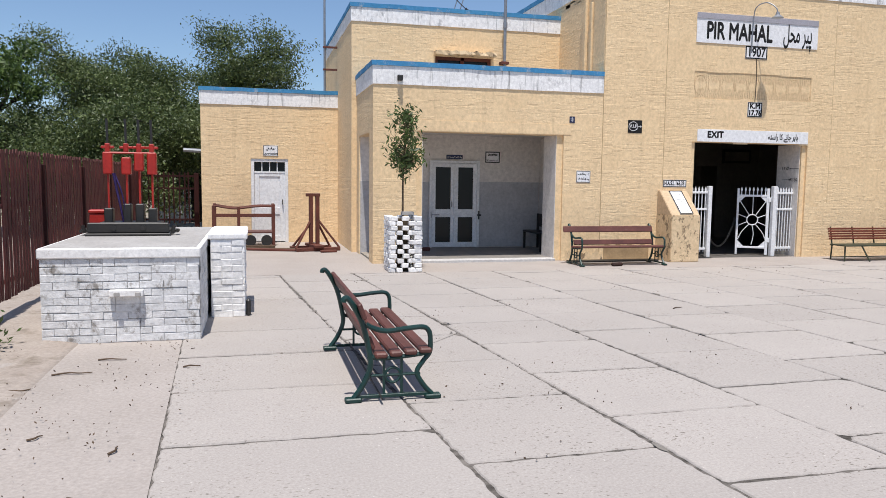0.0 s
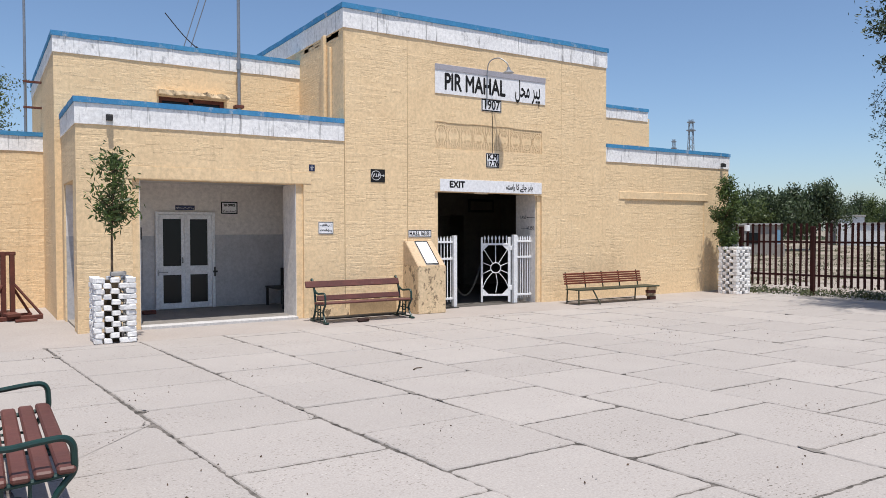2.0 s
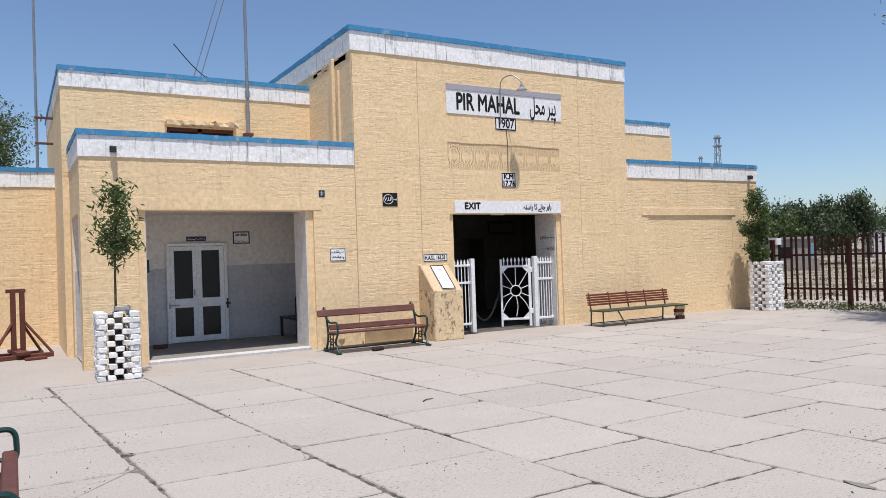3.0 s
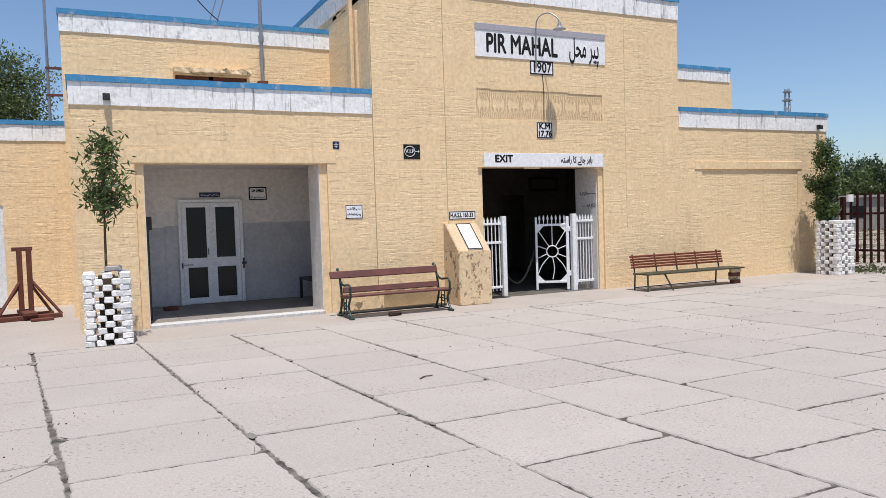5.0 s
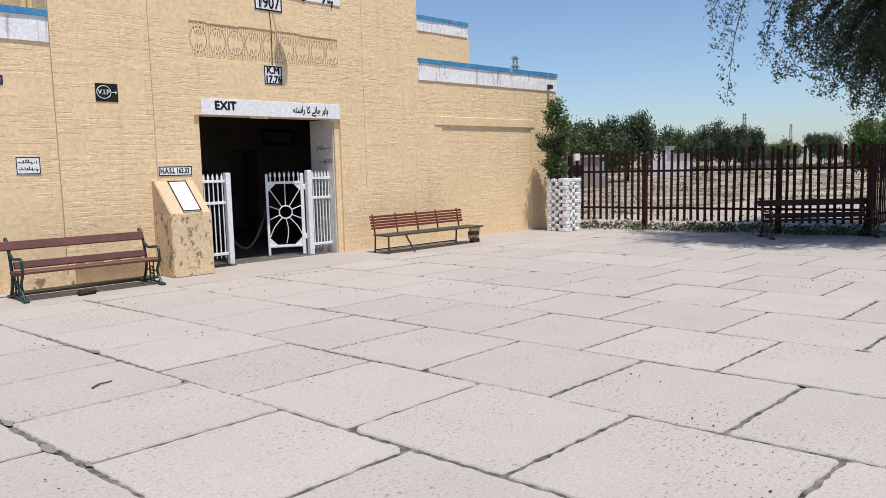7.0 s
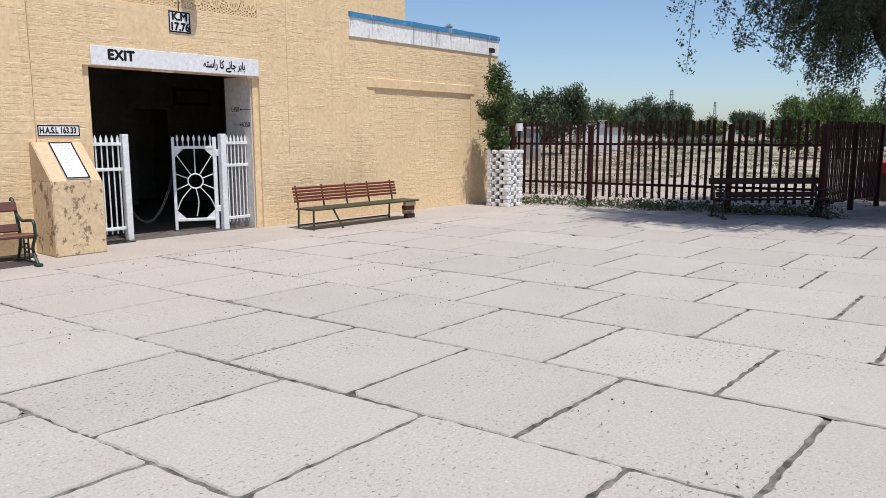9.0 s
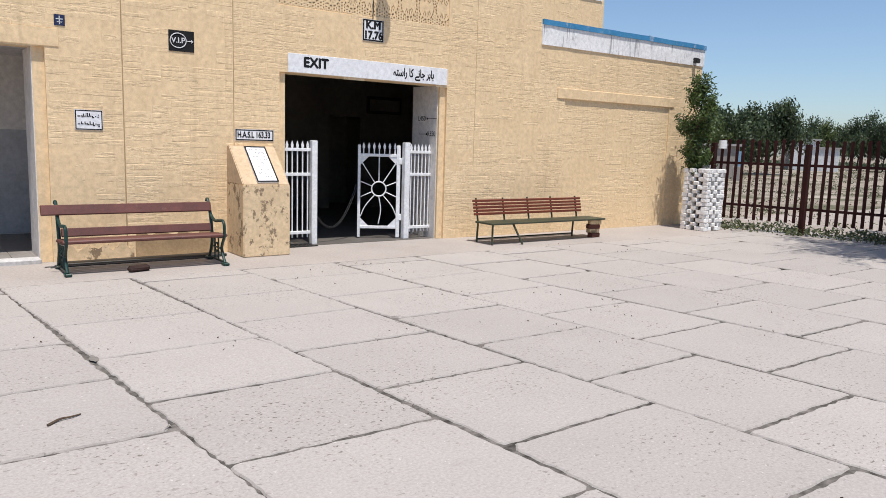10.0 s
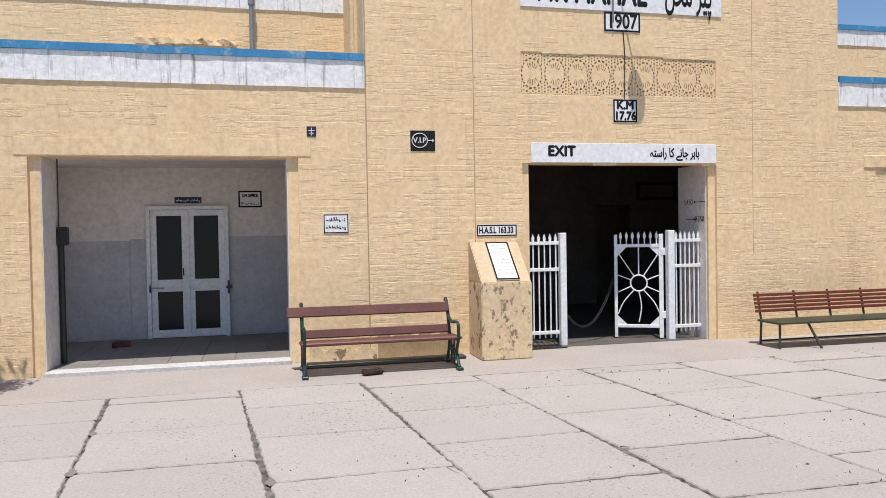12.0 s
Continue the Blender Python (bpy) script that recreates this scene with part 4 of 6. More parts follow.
part("junction_box", boxes((4.135, 4.25, 17.28, 17.42, 1.5, 1.72), bevel=0.01), DARK_IRON, w)
part("wire", tubes([[(4.15, 17.35, 1.72), (4.15, 17.35, 2.55)]], 0.008, 5), DARK_IRON, w)
s = thing("hall_board", "dark framed board on the hall back wall", "board")
part("frame", boxes((14.45, 15.4, 22.15, 22.2, 2.2, 2.6), bevel=0.01), DARK_IRON, s)
part("panel", boxes((14.52, 15.33, 22.14, 22.15, 2.27, 2.53)), HALL, s)

# sloping plinth with tablet
pl = thing("tablet_plinth", "worn yellow plinth with a sloping face and stained base", "plinth")
def prism(x0, x1, prof):
    bm = bmesh.new()
    a, c = [bm.verts.new((x0, y, z)) for y, z in prof], [bm.verts.new((x1, y, z)) for y, z in prof]
    n = len(prof)
    for k in range(n):
        bm.faces.new((a[k], a[(k + 1) % n], c[(k + 1) % n], c[k]))
    bm.faces.new(a)
    bm.faces.new(c[::-1])
    bmesh.ops.recalc_face_normals(bm, faces=bm.faces[:])
    bmesh.ops.bevel(bm, geom=bm.edges[:], offset=0.01, segments=2, affect="EDGES")
    return bm


part("base", prism(9.14, 9.79, [(16.1, 0), (16.1, 0.95), (F, 0.95), (F, 0)]), YELLOW_WORN, pl, "stained yellow plaster base")
part("sloping_top", prism(9.145, 9.785, [(16.105, 0.945), (16.62, 1.44), (F, 1.44), (F, 0.945)]), PLINTH_TOP, pl)
tb = thing("tablet", "white marble tablet with black border and worn script on the plinth", "tablet")
slope = Matrix.Translation((9.49, 16.36, 1.205)) @ Matrix.Rotation(math.atan2(0.49, 0.52), 4, "X")
bm = boxes((-0.15, 0.15, -0.33, 0.33, -0.01, 0.008), bevel=0.002)
bmesh.ops.transform(bm, matrix=slope, verts=bm.verts)
part("slab", bm, SIGN_WHITE, tb)
bm = boxes((-0.15, 0.15, -0.33, -0.308, 0.008, 0.011), (-0.15, 0.15, 0.308, 0.33, 0.008, 0.011), (-0.15, -0.13, -0.308, 0.308, 0.008, 0.011), (0.13, 0.15, -0.308, 0.308, 0.008, 0.011))
bmesh.ops.transform(bm, matrix=slope, verts=bm.verts)
part("border", bm, INK, tb)
rng = random.Random(4)
for r in range(9):
    bm = bmesh.new()
    x = -0.105 + rng.uniform(0, 0.06)
    while x < 0.1:
        w_ = rng.uniform(0.008, 0.03)
        y_ = 0.26 - r * 0.062 + rng.uniform(-0.008, 0.008)
        box(bm, x, min(x + w_, 0.115), y_, y_ + 0.005, 0.008, 0.0095)
        if rng.random() < 0.6:
            box(bm, x, x + 0.005, y_ + 0.005, y_ + rng.uniform(0.014, 0.03), 0.008, 0.0095)
        x += w_ + rng.uniform(0.004, 0.016)
    bmesh.ops.transform(bm, matrix=slope, verts=bm.verts)
    tagged(part("writing_line", bm, INK, tb), "", "", "", "stuff")


# ---- exit gates ----
def picket(h, w=0.035, t=0.012):
    bm = bmesh.new()
    box(bm, -w / 2 * 0.5, w / 2 * 0.5, -t / 2, t / 2, 0, h - 0.1)
    vs = [bm.verts.new((x, y, z)) for x, z in ((-w * 0.45, h - 0.1), (w * 0.45, h - 0.1), (w * 0.6, h - 0.06), (0, h), (-w * 0.6, h - 0.06)) for y in (-t / 2, t / 2)]
    a, b = vs[0::2], vs[1::2]
    bm.faces.new(a)
    bm.faces.new(b[::-1])
    for k in range(5):
        bm.faces.new((a[k], a[(k + 1) % 5], b[(k + 1) % 5], b[k]))
    return bm


picket_mesh = mesh_of(picket(1.42), "picket", WHITE_PAINT)


def fixed_panel(x0, x1, y, label, name):
    p = thing(name, label, "railing", (0, y, 0))
    n = 6
    for k in range(n):
        ob = new("picket", picket_mesh)
        ob.parent = p
        ob.location = (x0 + (k + 0.5) * (x1 - x0) / n, 0, 0.11)
    for z in (0.16, 1.02, 1.38):
        part("rail", boxes((x0, x1, -0.022, 0.022, z, z + 0.045), bevel=0.004), WHITE_PAINT, p)
    return p


gl = fixed_panel(10.0, 10.49, 16.95, "fixed white iron railing panel beside the exit gate", "gate_railing")
part("post", boxes((10.5, 10.59, -0.05, 0.05, 0, 1.54), bevel=0.008), WHITE_PAINT, gl)
gr = fixed_panel(12.24, 12.66, 16.95, "fixed white iron railing panel on the hinge side", "gate_railing")
part("post", boxes((12.13, 12.23, -0.05, 0.05, 0, 1.55), bevel=0.008), WHITE_PAINT, gr)
lf = thing("gate_leaf", "white iron gate leaf with sunburst bars, standing ajar", "gate", (12.09, 16.98, 0.0), 152)
W, Z0, Z1 = 0.68, 0.16, 1.36
part("gate_frame", boxes((0.0, 0.06, -0.02, 0.02, 0.02, 1.5), (W - 0.045, W, -0.018, 0.018, 0.02, 1.5), (0.06, W - 0.045, -0.016, 0.016, Z0, Z0 + 0.045), (0.06, W - 0.045, -0.016, 0.016, Z1 - 0.045, Z1), bevel=0.004), WHITE_PAINT, lf)
cx, cz, R = W / 2, 0.80, 0.115
part("hub_ring", tubes([[(cx + R * math.cos(a * math.pi / 12), 0, cz + R * math.sin(a * math.pi / 12)) for a in range(25)]], 0.011, 6), WHITE_PAINT, lf)
for k in (90, 57, 123, 22, 158, -24, 204, 270, -57, 237):
    a = radians(k)
    dx_, dz_ = math.cos(a), math.sin(a)
    reach = min((W / 2 - 0.05) / max(abs(dx_), 1e-4), 0.56 / max(abs(dz_), 1e-4))
    bend = 0.035 * (1 if dx_ > 0 else -1) * (dz_ < -0.6)
    part("spoke", tubes([curve([(cx + R * dx_, 0, cz + R * dz_), (cx + (R + reach) / 2 * dx_ + bend, 0, cz + (R + reach) / 2 * dz_), (cx + reach * dx_, 0, cz + reach * dz_)], 4)], 0.009, 6), WHITE_PAINT, lf)
for x, z, sx, sz in ((0.06, Z1 - 0.045, 1, -1), (W - 0.045, Z1 - 0.045, -1, -1), (0.06, Z0 + 0.045, 1, 1), (W - 0.045, Z0 + 0.045, -1, 1)):
    bm = bmesh.new()
    a = [bm.verts.new((x + u * sx, y, z + v * sz)) for y in (-0.006, 0.006) for u, v in ((0, 0), (0.13, 0), (0, 0.13))]
    bm.faces.new(a[:3])
    bm.faces.new(a[3:][::-1])
    for k in range(3):
        bm.faces.new((a[k], a[(k + 1) % 3], a[3 + (k + 1) % 3], a[3 + k]))
    part("corner_plate", bm, WHITE_PAINT, lf)
tip = mesh_of(picket(0.2), "tip", WHITE_PAINT)
for k in range(7):
    ob = new("tip", tip)
    ob.parent = lf
    ob.location = (0.09 + k * 0.083, 0, 1.34)
for z in (0.3, 1.2):
    part("hinge", boxes((-0.03, 0.03, -0.025, 0.025, z, z + 0.1), bevel=0.004), WHITE_PAINT, lf)
ch = thing("chain", "sagging rusty iron chain across the gateway", "chain")
a, b = Vector((10.6, 16.95, 0.42)), Vector((11.47, 17.3, 0.85))
link_pts = [a.lerp(b, t / 30) + Vector((0, 0, -0.38 * (1 - (2 * t / 30 - 1) ** 2))) for t in range(31)]
bm = bmesh.new()
for k, (p, q) in enumerate(zip(link_pts, link_pts[1:])):
    d = (q - p)
    s_ = d.cross(Vector((0, 1, 0)) if k % 2 else Vector((0, 0, 1))).normalized() * 0.014
    loop = [p - d * 0.15 + s_, q + d * 0.15 + s_, q + d * 0.15 - s_, p - d * 0.15 - s_, p - d * 0.15 + s_]
    tube(bm, loop, 0.0065, 5)
part("links", bm, DARK_IRON, ch)
dg = thing("drain_grating", "small iron drain grating before the railing", "grating")
part("grate", boxes(*[(10.02 + k * 0.06, 10.05 + k * 0.06, 16.72, 16.9, 0.0, 0.012) for k in range(8)], (10.0, 10.5, 16.7, 16.72, 0, 0.014), (10.0, 10.5, 16.9, 16.92, 0, 0.014)), DARK_IRON, dg)


# ---- benches ----
def sweep(pts, r=0.016, n=6, flat=1.0):
    return tubes([curve(pts, 6)], r, n, flat)


def cast_end(parent, x, iron):
    """One cast-iron bench end in the plane x: legs, arm, back post, stretcher and tracery."""
    end = part("end_frame", sweep([(x, 0.29, 0.03), (x, 0.22, 0.13), (x, 0.17, 0.26), (x, 0.185, 0.4), (x, 0.23, 0.58), (x, 0.295, 0.71), (x, 0.335, 0.76), (x, 0.36, 0.757), (x, 0.365, 0.735)], 0.021, 8), iron, parent)
    part("front_leg", sweep([(x, -0.29, 0.03), (x, -0.22, 0.11), (x, -0.175, 0.2), (x, -0.22, 0.28), (x, -0.27, 0.345), (x, -0.275, 0.43), (x, -0.265, 0.5), (x, -0.22, 0.535), (x, -0.1, 0.53), (x, 0.05, 0.515), (x, 0.15, 0.54), (x, 0.2, 0.57)], 0.019, 8), iron, end)
    part("seat_bearer", tubes([curve([(x, -0.27, 0.345), (x, -0.1, 0.325), (x, 0.1, 0.315), (x, 0.19, 0.34)])], 0.017, 6), iron, end)
    part("stretcher", boxes((x - 0.012, x + 0.012, -0.28, 0.28, 0.025, 0.05), bevel=0.003), iron, end)
    bm = tubes([[(x, -0.06, 0.05), (x, -0.06, 0.33)], [(x, 0.07, 0.05), (x, 0.07, 0.33)], [(x, -0.2, 0.19), (x, 0.17, 0.19)],
                [(x, 0.005 + 0.055 * math.cos(a * math.pi / 8), 0.19 + 0.055 * math.sin(a * math.pi / 8)) for a in range(17)]], 0.011, 6)
    part("tracery", bm, iron, end)
    for y in (-0.295, 0.295):
        part("foot", boxes((x - 0.035, x + 0.035, y - 0.06, y + 0.06, 0.0, 0.035), bevel=0.008), iron, end)


def iron_bench(at, turn, label, length=1.78, wood=WOOD, iron=None, top=(0.03, 0.03)):
    b = thing("iron_bench", label, "bench", at, turn, "cast-iron benches")
    h = length / 2
    for x in (-h + 0.06, h - 0.06):
        cast_end(b, x, iron or GREEN_IRON)
    for k, y in enumerate((-0.235, -0.125, -0.015, 0.095)):
        part("seat_slat", boxes((-h + 0.02, h - 0.02, y - 0.047, y + 0.047, 0.345 - 0.008 * k, 0.385 - 0.008 * k), bevel=0.012), wood, b)
    for y, z, w, over, name in ((0.275, 0.675, 0.06, top, "back_slat"), (0.195, 0.425, 0.05, (-0.08, -0.08), "back_slat")):
        bm = boxes((-h - over[0], h + over[1], -0.016, 0.016, -w, w), bevel=0.008)
        bmesh.ops.transform(bm, matrix=Matrix.Translation((0, y - 0.035, z)) @ Matrix.Rotation(radians(-20), 4, "X"), verts=bm.verts)
        part(name, bm, wood, b)
    part("tie_bar", tubes([[(-h - 0.05, 0.1, 0.045), (h, 0.1, 0.045)]], 0.008, 6), DARK_IRON, b)
    return b


iron_bench((1.95, 8.83, 0.0), 90, "green cast-iron bench with brown slats standing on the slabs", 1.82)
iron_bench((7.86, 15.93, 0.0), 0, "green cast-iron bench with brown slats against the station wall", 1.86, top=(0.11, -0.05))
# This bench's slats and ends are coloured near black for the tree's shade
iron_bench((19.7, 10.62, 0.0), -47, "cast-iron bench beside the fence, coloured dark for the tree's shade", 2.1, SHADED_WOOD, DARK_IRON)

b = thing("slatted_bench", "long bench with red slatted back, olive seat and a brick-propped end", "bench", (12.98, 16.0, 0))
for k in range(5):
    part("back_slat", boxes((-0.03, 2.4, 0.105 + 0.012 * k, 0.13 + 0.012 * k, 0.43 + 0.052 * k, 0.47 + 0.052 * k), bevel=0.005), RED_WOOD, b)
for x in (0.06, 0.62, 1.16, 1.7, 2.3):
    part("upright", tubes([[(x, 0.12, 0.3), (x, 0.15, 0.45), (x, 0.2, 0.7)]], 0.016, 6), OLIVE, b)
part("seat", boxes((-0.02, 2.55, -0.34, 0.1, 0.315, 0.345), bevel=0.008), OLIVE, b)
for x0, y0, x1, y1 in ((0.06, 0.12, 0.06, 0.14), (0.45, -0.28, 0.55, -0.42), (2.2, 0.1, 2.2, 0.12), (0.06, -0.25, 0.02, -0.3)):
    part("leg", tubes([[(x0, y0, 0.33), (x1, y1, 0.0)]], 0.017, 6), OLIVE, b)
part("stretcher", tubes([[(0.06, 0.13, 0.05), (2.2, 0.11, 0.05)]], 0.012, 6), OLIVE, b)
prop = thing("brick_stack", "small stack of loose bricks propping the bench end", "bricks", (15.42, 15.83, 0))
rng = random.Random(7)
for k in range(4):
    bm = boxes((-0.11, 0.11, -0.055, 0.055, 0, 0.074), bevel=0.008)
    bmesh.ops.transform(bm, matrix=pose(rng.uniform(-0.02, 0.02), rng.uniform(-0.02, 0.02), k * 0.076, 0, 0, rng.uniform(-20, 20)), verts=bm.verts)
    part("brick", bm, YELLOW_WORN if k % 2 else RUST, prop)
ib = thing("porch_bench", "dark wooden bench in the shade of the porch", "bench", (7.25, 18.55, 0.048))
part("seat", boxes((-0.18, 0.2, -0.55, 0.55, 0.38, 0.42), bevel=0.008), DARK_IRON, ib)
part("backrest", boxes((0.18, 0.21, -0.55, 0.55, 0.5, 0.8), bevel=0.008), DARK_IRON, ib)
for x in (-0.15, 0.18):
    for y in (-0.5, 0.5):
        part("leg", boxes((x - 0.025, x + 0.025, y - 0.025, y + 0.025, 0, 0.38 if x < 0 else 0.8), bevel=0.004), DARK_IRON, ib)
lb = thing("loose_brick", "loose red brick lying on the porch floor", "brick", (4.6, 18.6, 0.048), 8)
part("body", boxes((-0.12, 0.12, -0.06, 0.06, 0, 0.075), bevel=0.01), RUST, lb)

def foot_patch(x0, x1, high, mat, label, seed):
    """A ragged-topped skin of plaster along the wall foot."""
    rng = random.Random(seed)
    n = 30
    bm = bmesh.new()
    top = [(x0 + (x1 - x0) * k / n, high + 0.04 * math.sin(k * 0.8) + rng.uniform(-0.03, 0.04)) for k in range(n + 1)]
    fr_ = [bm.verts.new((x, F - 0.007, z)) for x, z in [(x0, -0.01), *top, (x1, -0.01)]]
    bk_ = [bm.verts.new((v.co.x, F, v.co.z)) for v in fr_]
    bm.faces.new(fr_[::-1])
    for k in range(len(fr_)):
        bm.faces.new((fr_[k - 1], fr_[k], bk_[k], bk_[k - 1]))
    structure("trim_wall_foot_patch", bm, mat, label, "plaster patch")


foot_patch(7.1, 7.93, 0.16, YELLOW_WORN, "crumbling stained plaster patch at the wall foot", 71)
# This brown patch paints the shade of a recess below the bench
foot_patch(7.95, 8.98, 0.3, JOINT_SHADE, "brown patch painting the shaded recess at the wall foot", 72)
# Flat black strip added to darken the shade band under the bench
pk = thing("ground_strip", "black strip added for the shade band under the bench at the wall foot", "plank", (8.0, 16.42, 0.0), 1, "loose planks")
part("plank", boxes((-0.95, 1.0, -0.1, 0.1, 0, 0.035), bevel=0.006), DARK_IRON, pk)
# Small dark lump in place of the dark blob under the bench
st = thing("dark_lump", "small dark lump under the bench", "stone", (7.73, 15.66, 0.0), 20)
bm = boxes((-0.13, 0.13, -0.05, 0.05, 0, 0.07), bevel=0.025)
for v in bm.verts:
    v.co += Vector((noise.noise(v.co * 9), noise.noise(v.co * 11), 0)) * 0.03
part("stone", bm, SHADED_WOOD, st)


# ---- planters ----
def leaf_cloud(n, centre, radii, size, slim, rng, hollow=0.35, squash=None):
    """Many small leaves in an uneven ellipsoid of clumps."""
    r = np.random.default_rng(rng)
    clumps = max(6, n // 60)
    d = r.normal(size=(clumps, 3))
    d /= np.linalg.norm(d, axis=1)[:, None]
    cc = d * (hollow + (1 - hollow) * r.random((clumps, 1)) ** 0.6)
    which = r.integers(0, clumps, n)
    p = cc[which] + r.normal(size=(n, 3)) * (0.9 / clumps ** 0.45)
    p = np.array(centre) + p * np.array(radii)
    a = r.normal(size=(n, 3))
    a[:, 2] -= 0.25
    a /= np.linalg.norm(a, axis=1)[:, None]
    b = np.cross(a, r.normal(size=(n, 3)))
    b /= np.linalg.norm(b, axis=1)[:, None]
    s = size * r.uniform(0.6, 1.3, (n, 1))
    v = np.stack([p - a * s, p + b * s * slim, p + a * s, p - b * s * slim], 1).reshape(-1, 3)
    f = np.arange(4 * n).reshape(-1, 4)
    return v, f


def leaf_mesh(name, clouds, mat):
    vs, fs, k = [], [], 0
    for v, f in clouds:
        vs.append(v)
        fs.append(f + k)
        k += len(v)
    v, f = np.concatenate(vs), np.concatenate(fs)
    me = bpy.data.meshes.new(name)
    me.from_pydata(v.tolist(), [], f.tolist())
    me.materials.append(mat)
    return me


def planter(at, courses_n, side, label, seed, turn=0):
    p = thing("brick_planter", label, "planter", at, turn, "honeycomb brick planters")
    rng = random.Random(seed)
    h = 0.081
    meshes = {}
    for wide in (0.12, 0.11):
        for k in range(5):
            bm = boxes((-wide / 2, wide / 2, -0.055, 0.055, 0, h - 0.003), bevel=0.012)
            for v in bm.verts:
                v.co += Vector((rng.uniform(-1, 1), rng.uniform(-1, 1), rng.uniform(-1, 1))) * 0.006
            meshes[wide, k] = mesh_of(bm, "brick", WHITEWASH)
    s = side / 2 - 0.055
    for i in range(courses_n):
        for f in range(4):
            wide = 0.12 if i % 2 else 0.11
            spots = (-s + 0.02, 0, s - 0.02) if i % 2 else (-s, -0.1, 0.105, s - 0.075)
            for u in spots:
                ob = new("brick", meshes[wide, rng.randrange(5)])
                ob.parent = p
                ob.matrix_basis = pose(0, 0, 0, 0, 0, 90 * f) @ pose(u + rng.uniform(-0.015, 0.015), -s + rng.uniform(-0.006, 0.006), i * h, 0, 0, rng.uniform(-4, 4))
    q = s - 0.13
    part("core", boxes((-q, q, -q, q, 0, courses_n * h - 0.05)), SOIL, p, "dark soil filling")
    part("cap_brick", boxes((-0.02, 0.2, 0.0, 0.11, courses_n * h, courses_n * h + 0.07), bevel=0.01), CEMENT, p)
    return courses_n * h


def sapling(at, top, crown, n, seed, label, lean, size, radii):
    t = thing("sapling", label, "sapling", at, 0, "planter saplings")
    path = curve([(0, 0, -0.05), (lean[0] * 0.3, lean[1], top * 0.3), (lean[0] * 0.6, 0, top * 0.55), (lean[0], 0, top * 0.9)], 6)
    part("trunk", tube(bmesh.new(), path, 0.02, 7, 0.008), TWIG, t)
    rng = random.Random(seed)
    bm = bmesh.new()
    clouds = []
    for k in range(70):
        f = rng.uniform(crown[0], 1.0)
        base = Vector(path[min(len(path) - 1, int(f * (len(path) - 1)))])
        a = rng.uniform(0, 2 * math.pi)
        env = math.sin(math.pi * min(1, max(0.12, (f - crown[0]) / (1.02 - crown[0])))) ** 0.7
        reach = rng.uniform(0.4, 1.0) * env
        tip_ = base + Vector((math.cos(a) * radii[0] * reach, math.sin(a) * radii[0] * reach, rng.uniform(0.0, 0.32)))
        tube(bm, [base, base.lerp(tip_, 0.5) + Vector((0, 0, -0.02)), tip_], 0.006, 4, 0.002)
        for j in (0.45, 0.75, 1.0):
            clouds.append(leaf_cloud(n // 210, base.lerp(tip_, j), (0.1, 0.1, 0.13), size, 0.3, seed * 100 + k * 3 + int(j * 4)))
    tagged(part("branches", bm, TWIG, t), "", "", "", "stuff")
    ob = new("leaves", leaf_mesh("leaves", clouds, LEAF))
    ob.parent = t
    return t


h1 = planter((3.52, 15.58, 0), 12, 0.58, "whitewashed honeycomb brick planter beside the porch", 3)
sapling((3.52, 15.6, h1), 1.9, (0.44,), 1060, 5, "young sapling with narrow leaves growing in a brick planter", (0.03, 0.05), 0.058, (0.48,))
h2 = planter((18.54, 15.84, 0), 15, 0.57, "whitewashed honeycomb brick planter by the fence", 4)
sapling((18.52, 16.0, h2), 1.75, (0.02,), 7000, 6, "bushy sapling growing in a brick planter by the fence", (-0.05, 0.2), 0.045, (0.46,))
c = thing("white_can", "small white can hung in the sapling by the fence", "can", (18.72, 15.6, 1.62))
part("body", tube(bmesh.new(), [(0, 0, 0), (0, 0, 0.16)], 0.075, 14), WHITE_PAINT, c)


# ---- fences ----
def fence_run(f, p, q, height, spacing, rails, base=0.14, w=0.034, name="picket", mat=MAROON):
    """Pickets and rails of one bay between two posts."""
    p, q = Vector((*p, 0)), Vector((*q, 0))
    d = q - p
    n = max(2, round(d.length / spacing))
    ang = math.degrees(math.atan2(d.y, d.x))
    bm = bmesh.new()
    prof = [(-w / 2, base), (w / 2, base), (w / 2, height - 0.06), (w * 0.7, height - 0.05), (w * 0.35, height), (-w * 0.35, height), (-w * 0.7, height - 0.05), (-w / 2, height - 0.06)]
    a = [bm.verts.new((x, -0.006, z)) for x, z in prof]
    b_ = [bm.verts.new((x, 0.006, z)) for x, z in prof]
    bm.faces.new(a)
    bm.faces.new(b_[::-1])
    for k in range(8):
        bm.faces.new((a[k], a[(k + 1) % 8], b_[(k + 1) % 8], b_[k]))
    me = mesh_of(bm, name, mat)
    rng = random.Random(int(p.x * 100) + n)
    for k in range(1, n):
        ob = new(name, me)
        ob.parent = f
        ob.matrix_basis = Matrix.Translation(p + d * (k / n) + Vector((0, 0, rng.uniform(-0.012, 0.012)))) @ pose(0, 0, 0, 0, rng.uniform(-0.9, 0.9), ang)
    for z in rails:
        bm = boxes((0, d.length, 0.006, 0.03, z - 0.025, z + 0.025), bevel=0.003)
        bmesh.ops.transform(bm, matrix=Matrix.Translation(p) @ pose(0, 0, 0, 0, 0, ang), verts=bm.verts)
        part("rail", bm, mat, f)


def fence_post(f, p, h, w=0.05):
    part("post", boxes((p[0] - w, p[0] + w, p[1] - w, p[1] + w, -0.1, h), bevel=0.008), MAROON, f)


